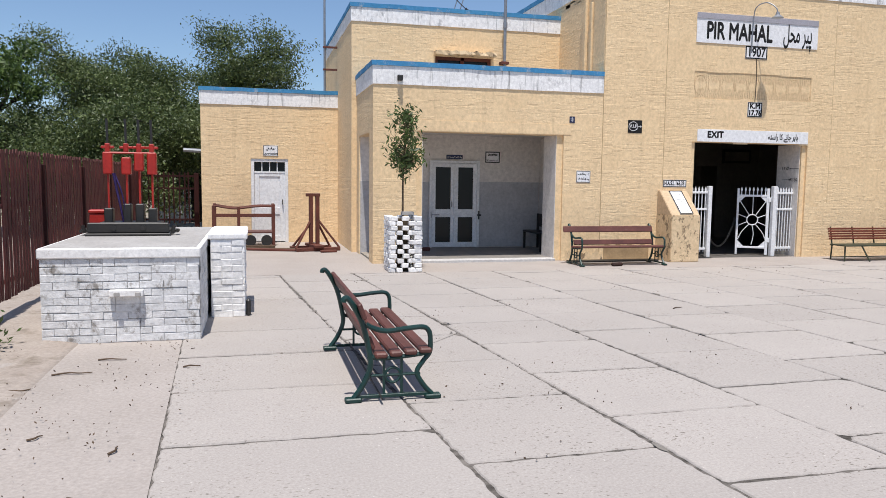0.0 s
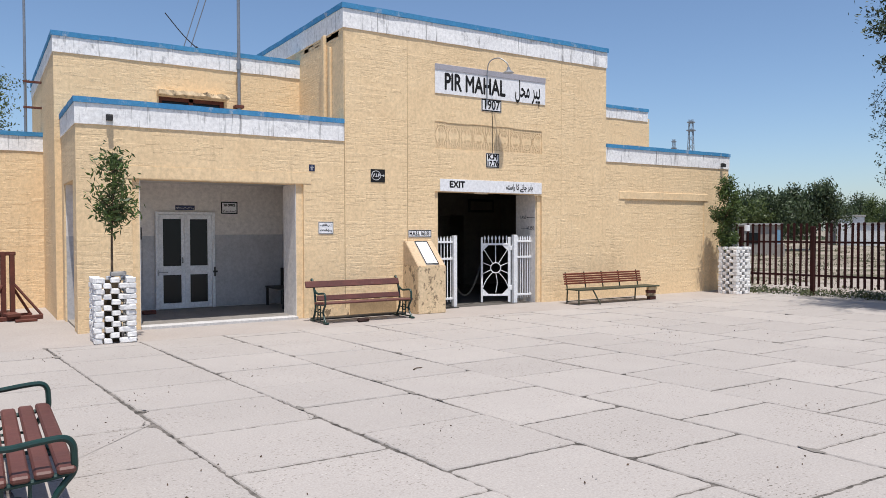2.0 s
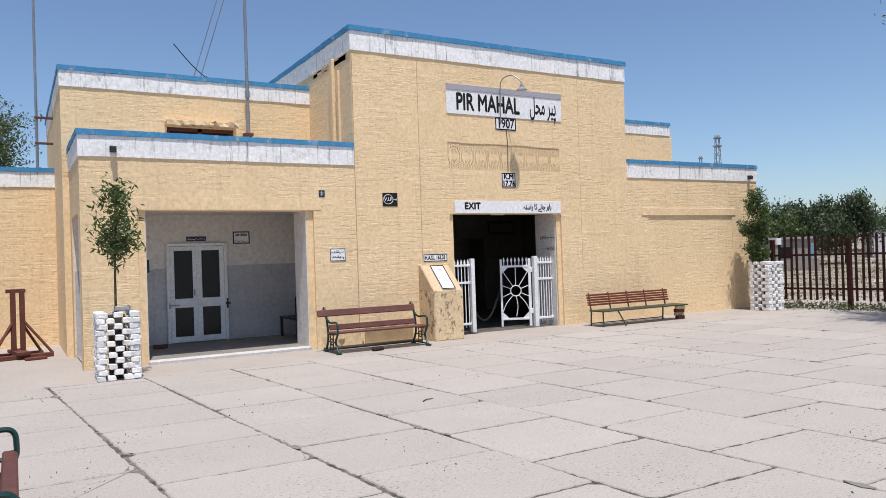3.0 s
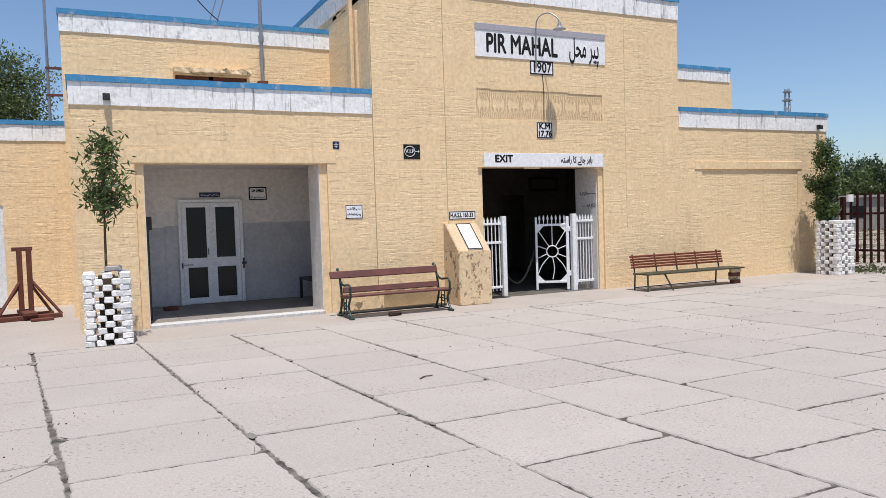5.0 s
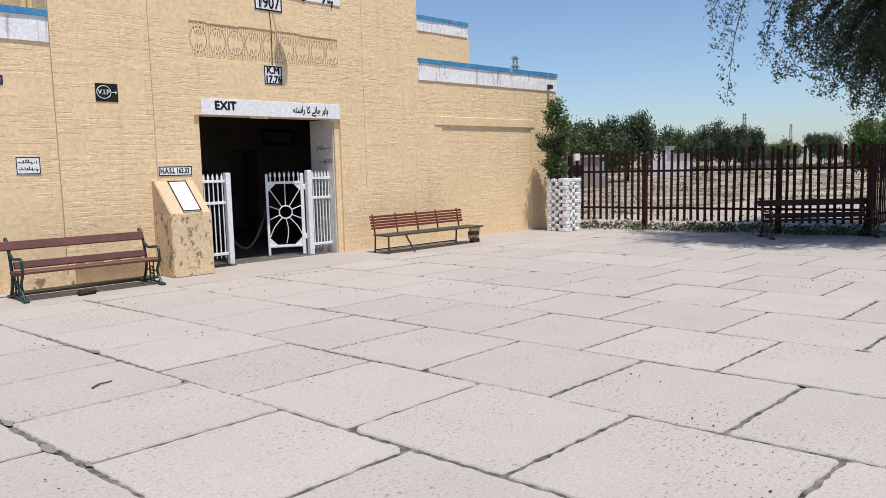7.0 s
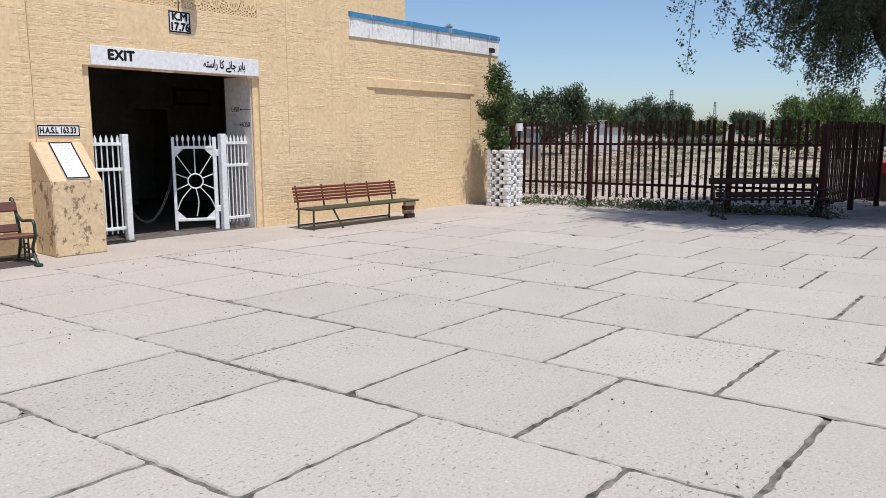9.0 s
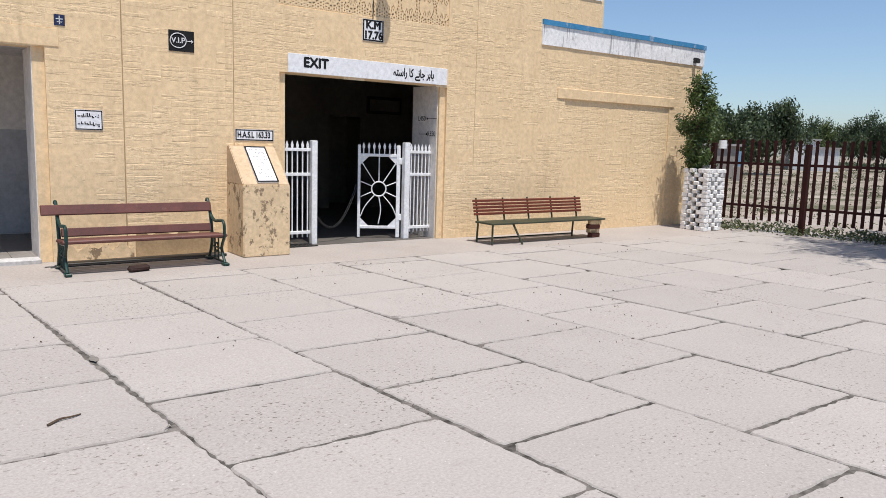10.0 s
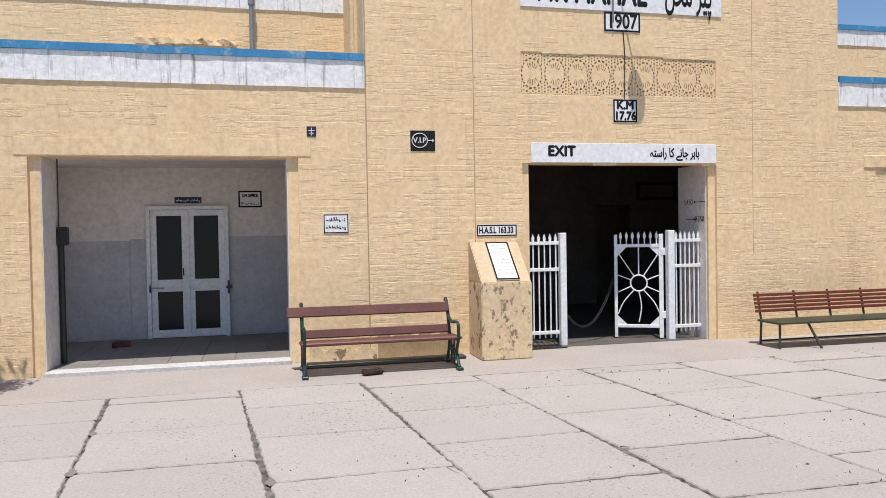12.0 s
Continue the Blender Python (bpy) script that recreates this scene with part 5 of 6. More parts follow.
fr = thing("picket_fence", "dark maroon iron picket fence along the open field", "fence")
POSTS = [(19.0, 17.6), (19.25, 16.15), (19.62, 14.35), (20.15, 11.55), (20.55, 9.95)]
for p in POSTS[1:]:
    fence_post(fr, p, 1.74)
for p, q in zip(POSTS, POSTS[1:]):
    fence_run(fr, p, q, 1.82, 0.15, (0.5, 1.34), 0.22, 0.06)
fs = thing("picket_fence", "dense maroon iron picket fence running behind the shade tree", "fence")
SIDE = [(20.55, 9.95), (22.3, 9.78), (24.0, 9.6)]
for p, q in zip(SIDE, SIDE[1:]):
    fence_run(fs, p, q, 1.8, 0.092, (0.4, 1.25, 1.68), 0.2, 0.05)
    fence_post(fs, q, 1.76)
gt = thing("goods_cart", "red iron goods cart with green crates on whitewashed brick stands", "cart", (26.2, 9.4, -0.02), -8)
part("sill", boxes((-1.1, 1.1, -0.7, 0.7, 0.66, 0.92), bevel=0.012), RED, gt)
for x in (-1.06, -0.35, 0.35, 1.06):
    part("stanchion", boxes((x - 0.03, x + 0.03, -0.7, -0.64, 0.92, 1.95), bevel=0.006), RED, gt)
part("side_panel", boxes((-1.1, 1.1, -0.69, -0.66, 1.5, 1.92), bevel=0.006), RED, gt)
for k in range(5):
    part("crate_slat", boxes((-1.0, 1.0, -0.62, -0.58, 0.94 + k * 0.11, 1.02 + k * 0.11), bevel=0.008), GREEN_IRON, gt)
for k in range(7):
    for x in (-0.9, -0.45, 0.0, 0.45, 0.9):
        part("brick", boxes((x - 0.2 + 0.1 * (k % 2), x + 0.02 + 0.1 * (k % 2), -0.6, -0.48, k * 0.094, k * 0.094 + 0.088), bevel=0.008), WHITEWASH, gt)
part("core", boxes((-1.0, 1.0, -0.48, 0.5, 0, 0.66)), SOIL, gt)
fl = thing("picket_fence", "tall maroon iron picket fence beside the signal levers", "fence")
LEFT = [(-1.75, 6.5), (-1.75, 8.9), (-1.75, 11.3), (-1.75, 13.7), (-1.75, 16.1), (-1.75, 18.5), (-1.75, 20.9), (-1.75, 23.0)]
for p, q in zip(LEFT, LEFT[1:]):
    fence_run(fl, p, q, 1.9, 0.12, (0.4, 1.25, 1.66), 0.2, 0.075, mat=SUNLIT_MAROON)
    fence_post(fl, p, 1.75, 0.04)
fb = thing("picket_gate", "dark iron picket gate closing the yard behind the levers", "gate")
fence_run(fb, (-1.75, 23.0), (-0.5, 23.0), 1.72, 0.13, (0.5, 1.3, 1.62), 0.4)
fence_post(fb, (-0.45, 23.0), 1.7, 0.06)

# ---- signal lever frame on its whitewashed base ----
base = thing("lever_base", "whitewashed brick base with a thick cement top", "masonry base")
BX0, BX1, BY0, BY1 = -0.99, 0.45, 10.4, 13.45
part("core", boxes((BX0 + 0.01, BX1 - 0.01, BY0 + 0.01, BY1, -0.05, 0.82)), WHITEWASH_GREY, base)
part("top_slab", boxes((BX0 - 0.02, BX1 + 0.01, BY0 - 0.02, BY1, 0.82, 0.92), bevel=0.012), WHITEWASH, base, "cement-topped whitewashed slab")
part("cement_top", boxes((BX0 + 0.02, BX1 - 0.03, BY0 + 0.03, BY1 - 0.04, 0.918, 0.926), bevel=0.002), CEMENT, base)
face_bricks(base, front(BY0), BX0, BX1, 0, 0.82, [], WHITEWASH_GREY, 51, 0.0014, single=(-2, 2, -1, 2), length=0.22, height=0.075, runs=(0.5, 1, 1, 1, 1), rough=0.002)
face_bricks(base, right_side(BX1), BY0, BY1, 0, 0.82, [], WHITEWASH_GREY, 52, 0.0014, single=(-2, 20, -1, 2), length=0.22, height=0.075, runs=(0.5, 1, 1, 1, 1), rough=0.002)
br = thing("base_bracket", "small white stone bracket projecting from the lever base", "bracket")
part("shelf", boxes((-0.38, -0.07, BY0 - 0.08, BY0 - 0.005, 0.455, 0.52), bevel=0.008), WHITEWASH, br)
for x in (-0.33, -0.14):
    part("bolt", boxes((x, x + 0.05, BY0 - 0.1, BY0 - 0.08, 0.46, 0.5), bevel=0.004), CEMENT, br)
b2 = thing("brick_pier", "lower whitewashed brick pier behind the lever base", "masonry pier")
part("core", boxes((0.49, 0.86, 11.58, 12.85, -0.05, 0.9)), WHITEWASH_GREY, b2)
face_bricks(b2, front(11.58), 0.49, 0.87, 0, 0.9, [], WHITEWASH, 53, 0.009, single=(-2, 2, -1, 2), height=0.075, runs=(0.5, 1, 1), rough=0.005)
face_bricks(b2, right_side(0.86), 11.58, 12.85, 0, 0.9, [], WHITEWASH, 54, 0.008, height=0.075, runs=(0.5, 1, 1), rough=0.005)
part("top", boxes((0.46, 0.9, 11.56, 12.85, 0.9, 0.97), bevel=0.012), WHITEWASH, b2)
rb = thing("rag", "dark rag caught on the brick pier", "rag")
part("cloth", boxes((0.875, 0.93, 11.58, 11.67, 0.0, 0.2), bevel=0.02), DARK_IRON, rb)

lev = thing("signal_levers", "row of four red signal levers on a black iron frame", "signal levers", (-0.42, 12.12, 0.926))
part("base_plate", boxes((-0.46, 0.46, -0.3, 0.3, 0, 0.03), (-0.42, 0.42, -0.22, 0.25, 0.03, 0.07), bevel=0.008), DARK_IRON, lev)
part("front_beam", boxes((-0.44, 0.44, -0.26, -0.2, 0.03, 0.15), bevel=0.012), DARK_IRON, lev)
part("deck", boxes((-0.33, 0.33, -0.18, 0.22, 0.07, 0.15), bevel=0.012), DARK_IRON, lev)
for x in (-0.16, 0.16):
    disc_bm = disc(bmesh.new(), (x, -0.26, 0.09), 0.03, (0, -1, 0), 0.02, 10)
    part("bolt", disc_bm, DARK_IRON, lev)
for x in (-0.52, 0.52):
    bm = tubes([[(x * 0.85, -0.1, 0.06), (x, -0.1, 0.05)], [(x, -0.16, 0.05), (x, -0.04, 0.05)], [(x * 0.9, -0.2, 0.03), (x * 0.95, -0.2, 0.12)]], 0.022, 7)
    part("crank", bm, DARK_IRON, lev)
for k, x in enumerate((-0.24, -0.04, 0.1, 0.24)):
    lv = part("lever", boxes((x - 0.011, x + 0.011, -0.018, 0.018, 0.12, 0.76), bevel=0.004), RED, lev)
    part("socket", boxes((x - 0.048, x + 0.048, -0.07, 0.07, 0.1, 0.36 if k in (1, 2) else 0.31), bevel=0.012), DARK_IRON, lv)
    part("weight", boxes((x - 0.052, x + 0.052, -0.05, 0.05, 0.70 if k != 2 else 0.74, 0.96 if k != 1 else 0.90), bevel=0.012), RED, lv)
    part("catch", boxes((x - 0.07, x + 0.07, -0.025, 0.025, 1.0, 1.03), (x - 0.026, x + 0.026, -0.04, 0.04, 0.96, 1.06), bevel=0.006), RED, lv)
    part("handle", tube(bmesh.new(), [(x, 0, 1.03), (x - 0.005, 0, 1.34)], 0.013, 8, 0.015), DARK_IRON, lv)
part("tie_rod", tubes([[(-0.24, -0.03, 0.95), (0.28, -0.03, 0.95)]], 0.014, 6), RED, lev)
rbx = thing("red_box", "small red iron box standing behind the levers", "box", (-0.82, 12.37, 0.926))
part("body", boxes((-0.09, 0.09, -0.1, 0.1, 0, 0.24), bevel=0.01), RED, rbx)
part("lid", boxes((-0.1, 0.1, -0.11, 0.11, 0.24, 0.28), bevel=0.01), RED, rbx)
cl = thing("purple_cloth", "purple cloth strip tied to a signal lever", "cloth", (-0.54, 12.05, 1.02))
bm = bmesh.new()
tube(bm, curve([(-0.05, 0, 0.62), (-0.02, 0.0, 0.42), (0.02, -0.02, 0.22), (0.05, 0.0, 0.0)]), 0.045, 7, 0.02, flat=0.4)
tube(bm, curve([(-0.04, 0.02, 0.6), (0.03, 0.0, 0.4), (0.07, 0.02, 0.12)]), 0.03, 7, 0.012, flat=0.4)
part("strip", bm, PURPLE, cl)

# ---- yard things before the lamp room ----
tr = thing("platform_trolley", "old dark timber trolley frame before the lamp room", "trolley", (0.75, 21.05, 0))
for x in (-0.68, 0.68):
    for y in (-0.3, 0.3):
        part("post", boxes((x - 0.035, x + 0.035, y - 0.035, y + 0.035, 0.0, 0.98 if y > 0 or x > 0 else 0.95), bevel=0.006), RUST, tr)
for y in (-0.3, 0.3):
    part("rail", tubes([curve([(-0.68, y, 0.95), (-0.2, y, 0.88), (0.3, y, 0.93), (0.68, y, 0.93)])], 0.026, 6), RUST, tr)
    part("rail", boxes((-0.68, 0.68, y - 0.02, y + 0.02, 0.68, 0.73), bevel=0.004), RUST, tr)
part("post", boxes((-0.15, -0.08, -0.33, -0.27, 0.3, 0.92), bevel=0.005), RUST, tr)
for k in range(5):
    part("deck_board", boxes((-0.6, 0.7, -0.32 + k * 0.13, -0.205 + k * 0.13, 0.3, 0.34), bevel=0.005), WOOD, tr)
for x in (0.15, 0.52):
    part("wheel", disc(bmesh.new(), (x, -0.36, 0.13), 0.13, (0, 1, 0), 0.05, 16), DARK_IRON, tr)
ts = thing("timber_stand", "rust-red timber stand with braced upright", "stand", (2.3, 19.55, 0), 12)
part("upright", boxes((-0.13, -0.05, -0.04, 0.04, 0.05, 1.27), bevel=0.006), RUST, ts)
part("upright", boxes((0.02, 0.1, -0.04, 0.04, 0.05, 1.24), bevel=0.006), RUST, ts)
part("crosspiece", boxes((-0.2, 0.12, -0.03, 0.03, 1.2, 1.27), bevel=0.006), RUST, ts)
part("beam", boxes((-0.5, 0.5, -0.3, -0.2, 0.0, 0.08), bevel=0.008), RUST, ts)
part("beam", boxes((-0.5, 0.45, 0.2, 0.3, 0.0, 0.08), bevel=0.008), RUST, ts)
part("cross_beam", boxes((-0.12, 0.1, -0.4, 0.4, 0.08, 0.14), bevel=0.008), RUST, ts)
for a_, b_ in (((-0.5, -0.24, 0.06), (-0.08, 0, 0.7)), ((0.5, -0.24, 0.06), (0.06, 0, 0.7)), ((-0.45, 0.24, 0.06), (-0.08, 0, 0.62)), ((0.42, 0.24, 0.06), (0.06, 0, 0.62))):
    part("brace", tubes([[a_, b_]], 0.026, 6), RUST, ts)
for k, (x, y, l, a_) in enumerate(((1.15, 19.7, 1.7, -14), (1.45, 19.45, 1.3, -20), (0.85, 20.3, 1.2, -4), (2.55, 19.0, 0.35, 10))):
    pk = thing("ground_strip", "old brown timber plank lying on the ground", "plank", (x, y, 0.002), a_, "loose planks")
    part("plank", boxes((-l / 2, l / 2, -0.06, 0.06, 0, 0.045), bevel=0.006), RUST if k % 2 else TWIG, pk)


# ---- trees ----
def limb(bm, p, d, length, r, depth, rng, tips, droop=0.0, spread=0.6, ok=None):
    pts, q = [p], Vector(p)
    d = Vector(d).normalized()
    for k in range(4):
        d = (d + Vector((rng.uniform(-1, 1), rng.uniform(-1, 1), rng.uniform(-0.6, 0.8) - droop)) * 0.2).normalized()
        q = q + d * (length / 4)
        pts.append(q.copy())
    if ok and not ok(q):
        return
    tube(bm, pts, r, 8 if r > 0.08 else 5, r * 0.55, cap=False)
    if depth == 0:
        tips.append(q.copy())
        return
    tips.append(q.copy())
    for k in range(rng.choice((2, 3, 3))):
        nd = (d + Vector((rng.uniform(-1, 1), rng.uniform(-1, 1), rng.uniform(-0.5, 0.7) - droop)) * spread).normalized()
        limb(bm, pts[rng.choice((2, 3, 4))], nd, length * rng.uniform(0.6, 0.85), r * 0.55, depth - 1, rng, tips, droop, spread, ok)


def tree(at, trunk_h, r, reach, depth, seed, leaves, leaf_size, cloud, mat, label, lean=(0, 0), flat=0.6, name="tree", droop=0.0, limbs=4, group="", bark=None, low=-0.15, keep=None, ok=None, angles=None):
    t = thing(name, label, "tree", at, 0, group)
    rng = random.Random(seed)
    bm = bmesh.new()
    top = Vector((lean[0], lean[1], trunk_h))
    path = curve([(0, 0, -0.15), (lean[0] * 0.2, lean[1] * 0.2, trunk_h * 0.4), tuple(top)], 5)
    tube(bm, path, r, 12, r * 0.7)
    tips = []
    for k in range(limbs):
        a = radians(angles[k]) if angles else 2 * math.pi * (k + rng.uniform(0, 0.6)) / limbs
        limb(bm, top - Vector((0, 0, rng.uniform(0, trunk_h * 0.2))), (math.cos(a), math.sin(a), rng.uniform(0.3, 0.9) * flat * 1.4), reach * rng.uniform(0.45, 0.6), r * 0.5, depth, rng, tips, droop, 0.6, ok)
    part("trunk", bm, bark or BARK, t, smooth=True)
    tips = [p for p in tips if keep is None or keep(p)]
    per = max(8, leaves // len(tips))
    clouds = [leaf_cloud(per, p + Vector((rng.uniform(-1, 1), rng.uniform(-1, 1), rng.uniform(low, 0.3))) * cloud * 0.3, (cloud, cloud, cloud * flat), leaf_size, 0.42, seed * 1000 + i) for i, p in enumerate(tips)]
    ob = new("crown", leaf_mesh("crown", clouds, mat))
    ob.parent = t
    return t, tips


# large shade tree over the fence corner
shade, tips = tree((22.9, 8.8, -0.05), 3.2, 0.35, 6.6, 3, 17, 26000, 0.075, 0.6, LEAF_SHADED, "large shade tree with a limewashed trunk foot beside the fence", (-0.5, 0.3), 0.62, "shade_tree", 0.0, 9, keep=lambda p: p.x > -3.7 and p.y < (1.3 if p.x < -0.8 else 1.8) and p.z > (4.5 if p.x < -2.4 else 3.7 if p.x < -1.4 else 3.0), ok=lambda p: p.x > -3.9 and p.y < 1.4 and p.z > 3.0,
                   angles=(170, 188, 205, 225, 265, 310, 20, 100, 150))
bm = bmesh.new()
tube(bm, curve([(0, 0, -0.1), (-0.03, 0.02, 0.5), (-0.1, 0.06, 1.22)], 5), 0.43, 14, 0.36)
for v in bm.verts:
    a = math.atan2(v.co.y, v.co.x)
    v.co.x += math.cos(a) * (0.035 * math.sin(a * 5) + 0.03 * noise.noise(v.co * 4))
    v.co.y += math.sin(a) * (0.035 * math.sin(a * 5) + 0.03 * noise.noise(v.co * 4))
part("limewashed_foot", bm, LIME_BARK, shade, "flaking white limewash on the trunk foot", True)
rng = random.Random(23)
bm, clouds = bmesh.new(), []
for k, (x, y, z) in enumerate(((19.5, 11.4, 4.6), (19.0, 12.2, 4.8), (20.8, 10.9, 4.3), (20.9, 10.4, 4.4), (21.2, 10.0, 4.3), (21.6, 9.8, 4.2), (21.9, 9.6, 4.1), (21.6, 11.0, 4.3), (21.9, 10.9, 3.9), (22.2, 10.5, 3.6), (21.4, 11.2, 4.6), (22.4, 10.8, 4.2), (21.0, 10.9, 4.0), (20.2, 10.8, 4.2), (20.6, 10.3, 4.1), (21.0, 10.2, 3.9), (21.3, 10.6, 4.2), (20.8, 10.9, 4.4), (21.6, 10.0, 3.8), (21.9, 10.4, 3.9), (20.4, 10.2, 4.5), (22.0, 10.0, 3.4), (21.2, 9.8, 4.0))):
    for j in range(1 if k < 2 else 5):
        p0 = Vector((x - 22.75 + rng.uniform(-0.4, 0.4), y - (9.1 if k < 2 else 9.25 + 0.35 * (j % 3)) + rng.uniform(-0.4, 0.4), z + 0.3 - (0.55 if k > 1 and j % 2 else 0)))
        l = rng.uniform(0.5, 1.5)
        pts = curve([p0, p0 + Vector((-0.25, 0.1, -l * 0.3)), p0 + Vector((-0.45, 0.2, -l * 0.65)), p0 + Vector((-0.5, 0.22, -l))], 5)
        tube(bm, pts, 0.012, 4, 0.004)
        for p in pts[1:]:
            clouds.append(leaf_cloud(14 if k < 2 else 15, p, (0.13, 0.13, 0.10), 0.03, 0.42, 500 + k * 50 + j * 7 + len(clouds)))
    tube(bm, curve([(-0.5, 0.3, 3.0), ((x - 23.0) * 0.5, (y - 9.0) * 0.4, z + 0.5), (x - 22.75, y - (9.1 if k < 2 else 9.5), z + 0.3)], 6), 0.03 if k < 2 else 0.05, 6, 0.01)
spots = []
while len(spots) < 230:
    p0 = Vector((rng.uniform(-5.2, 1.2), rng.uniform(-2.2, 2.8), rng.uniform(5.0, 6.4)))
    # where its shadow falls, as distance along and across the line from the exit gate to the trunk
    gx, gy = p0.x + 17.5 + 0.07 * p0.z, p0.y + 2.5 + 0.31 * p0.z
    along, across = gx * 0.777 + gy * 0.629, gx * 0.629 - gy * 0.777
    if 12.6 + 0.35 * math.sin(across * 3) < along < (15.6 if across < 4 else 18.5) and across > 1.2 and rng.random() < 0.45 + 0.12 * across:
        spots.append(p0)
for k, p in enumerate(tips):
    for f in (0.45, 0.62, 0.8):
        q0 = Vector((-0.6, 0.2, 3.6)).lerp(p, f) + Vector((rng.uniform(-0.5, 0.0), rng.uniform(-0.3, 0.4), rng.uniform(-0.3, 0.25)))
        if q0.z > 3.3 and q0.x < 0.3:
            clouds.append(leaf_cloud(30, q0, (0.34, 0.34, 0.24), 0.036, 0.42, 9000 + k * 4 + int(f * 5)))
for k, p0 in enumerate(spots):
    if k % 4 == 0:
        tube(bm, curve([(-0.5, 0.3, 3.0), (p0.x * 0.5, p0.y * 0.5, 4.6), tuple(p0)], 6), 0.045, 6, 0.012)
    for j in range(3):
        q0 = p0 + Vector((rng.uniform(-0.7, 0.7), rng.uniform(-0.6, 0.6), rng.uniform(-0.25, 0.25)))
        tube(bm, [p0, q0], 0.012, 4, 0.005)
        clouds.append(leaf_cloud(170, q0, (0.5, 0.45, 0.2), 0.055, 0.42, 4000 + k * 5 + j))
# long sprays hanging over the forecourt
ORIGIN = Vector((22.9, 8.8, -0.05))
HANG = [((17.4, 11.1, 4.5), (16.5, 11.05, 2.5)), ((18.0, 11.3, 4.7), (17.1, 11.5, 3.5)), ((18.0, 10.4, 4.2), (17.4, 10.6, 2.95)), ((18.2, 10.0, 3.8), (17.7, 10.0, 2.6)),
        ((18.6, 10.2, 4.2), (18.0, 10.2, 2.9)), ((19.5, 9.9, 3.9), (18.9, 9.8, 2.5)), ((20.3, 9.7, 3.5), (19.9, 9.7, 2.3)), ((18.4, 10.9, 4.8), (17.7, 10.9, 3.5))]
for k in range(44):
    x = rng.uniform(17.4, 21.4)
    top_ = (x, rng.uniform(9.0, 10.9), rng.uniform(3.9, 5.2) - 0.14 * (x - 17.4))
    HANG.append((top_, (x - rng.uniform(0.3, 0.9), top_[1] + rng.uniform(-0.2, 0.3), top_[2] - rng.uniform(0.4, 1.1))))
for k, (a, b) in enumerate(HANG):
    a, b = Vector(a) - ORIGIN, Vector(b) - ORIGIN
    mid = a.lerp(b, 0.5) + Vector((-0.12, 0, 0.12))
    pts = curve([a, mid, b], 9)
    tube(bm, pts, 0.012, 4, 0.003)
    if k < 8 or k % 5 == 0:
        tube(bm, curve([(-0.5, 0.3, 3.2), (a.x * 0.55, a.y * 0.6, max(5.0, a.z + 0.7)), tuple(a)], 7), 0.04, 6, 0.012)
    for j, p in enumerate(pts):
        for side in (-1, 1):
            q = p + Vector((rng.uniform(-0.09, 0.09), rng.uniform(-0.09, 0.09), side * rng.uniform(0, 0.06)))
            clouds.append(leaf_cloud(9, q, (0.075, 0.075, 0.06), 0.03, 0.42, 12000 + k * 60 + j * 2 + side))
part("drooping_twig", bm, BARK, shade)
ob = new("drooping_leaves", leaf_mesh("drooping_leaves", clouds, LEAF_SHADED))
ob.parent = shade

# trees behind the left fence
tree((-0.9, 30.8, -0.1), 3.1, 0.3, 3.5, 3, 5, 150000, 0.05, 0.75, LEAF_TREE, "spreading acacia behind the lamp room", (-0.2, 0), 0.5, "acacia_tree", 0.12, 8)
tree((-2.7, 28.4, -0.1), 2.0, 0.24, 3.0, 3, 15, 90000, 0.05, 0.7, LEAF_TREE, "drooping acacia beside the back gate", (0.2, 0), 0.6, "acacia_tree", 0.2, 7)
tree((-3.6, 28.0, -0.1), 2.0, 0.22, 2.8, 3, 8, 50000, 0.055, 0.5, LEAF_TREE, "dense green tree behind the fence", (-0.3, 0), 0.7, "tree", 0.1, 5)
tree((-7.0, 27.0, -0.1), 3.3, 0.18, 2.2, 3, 9, 13000, 0.075, 0.34, LEAF_PALE, "tall open tree with broad pale leaves", (0.3, 0), 0.9, "tree", 0, 5)
tree((-5.2, 24.5, -0.1), 0.9, 0.16, 2.1, 3, 12, 34000, 0.05, 0.5, LEAF_TREE, "low bushy tree behind the fence", (0, 0), 0.8, "tree", 0.15, 6)
tree((-3.0, 24.2, -0.1), 0.7, 0.12, 1.8, 3, 13, 30000, 0.045, 0.42, LEAF_TREE, "low bushy tree beside the back gate", (0, 0), 0.85, "tree", 0.15, 6)
tree((-8.0, 23.5, -0.1), 1.2, 0.16, 2.4, 3, 14, 24000, 0.055, 0.55, LEAF_TREE, "low bushy tree behind the fence", (0, 0), 0.8, "tree", 0.15, 6)
shed = thing("far_shed", "pale plastered shed beyond the back gate", "shed", (-1.4, 33.0, -0.1))
part("wall", boxes((-1.3, 1.1, 0, 3, 0, 3.4), bevel=0.02), FAR_WHITE, shed)
part("roof", boxes((-1.45, 1.25, -0.1, 3.1, 3.4, 3.52)), CEMENT, shed)
lane = earth("ground_lane", -7, 2.5, 23.3, 32.5, 0.0, 0.03, 20, APRON, "pale lane behind the back gate", 4)
pp = thing("waste_pipe", "short grey pipe stub from the lamp room wall", "pipe")
part("pipe", tube(bmesh.new(), [(-0.24, 22.4, 2.25), (-0.7, 22.4, 2.27)], 0.05, 8), GALV, pp)
sh = thing("verge_weed", "green weed growing at the fence foot", "weed", (-1.45, 10.0, 0.03))
ob = new("leaves", leaf_mesh("leaves", [leaf_cloud(260, (0, 0, 0.16), (0.28, 0.4, 0.2), 0.05, 0.4, 77)], LEAF))
ob.parent = sh


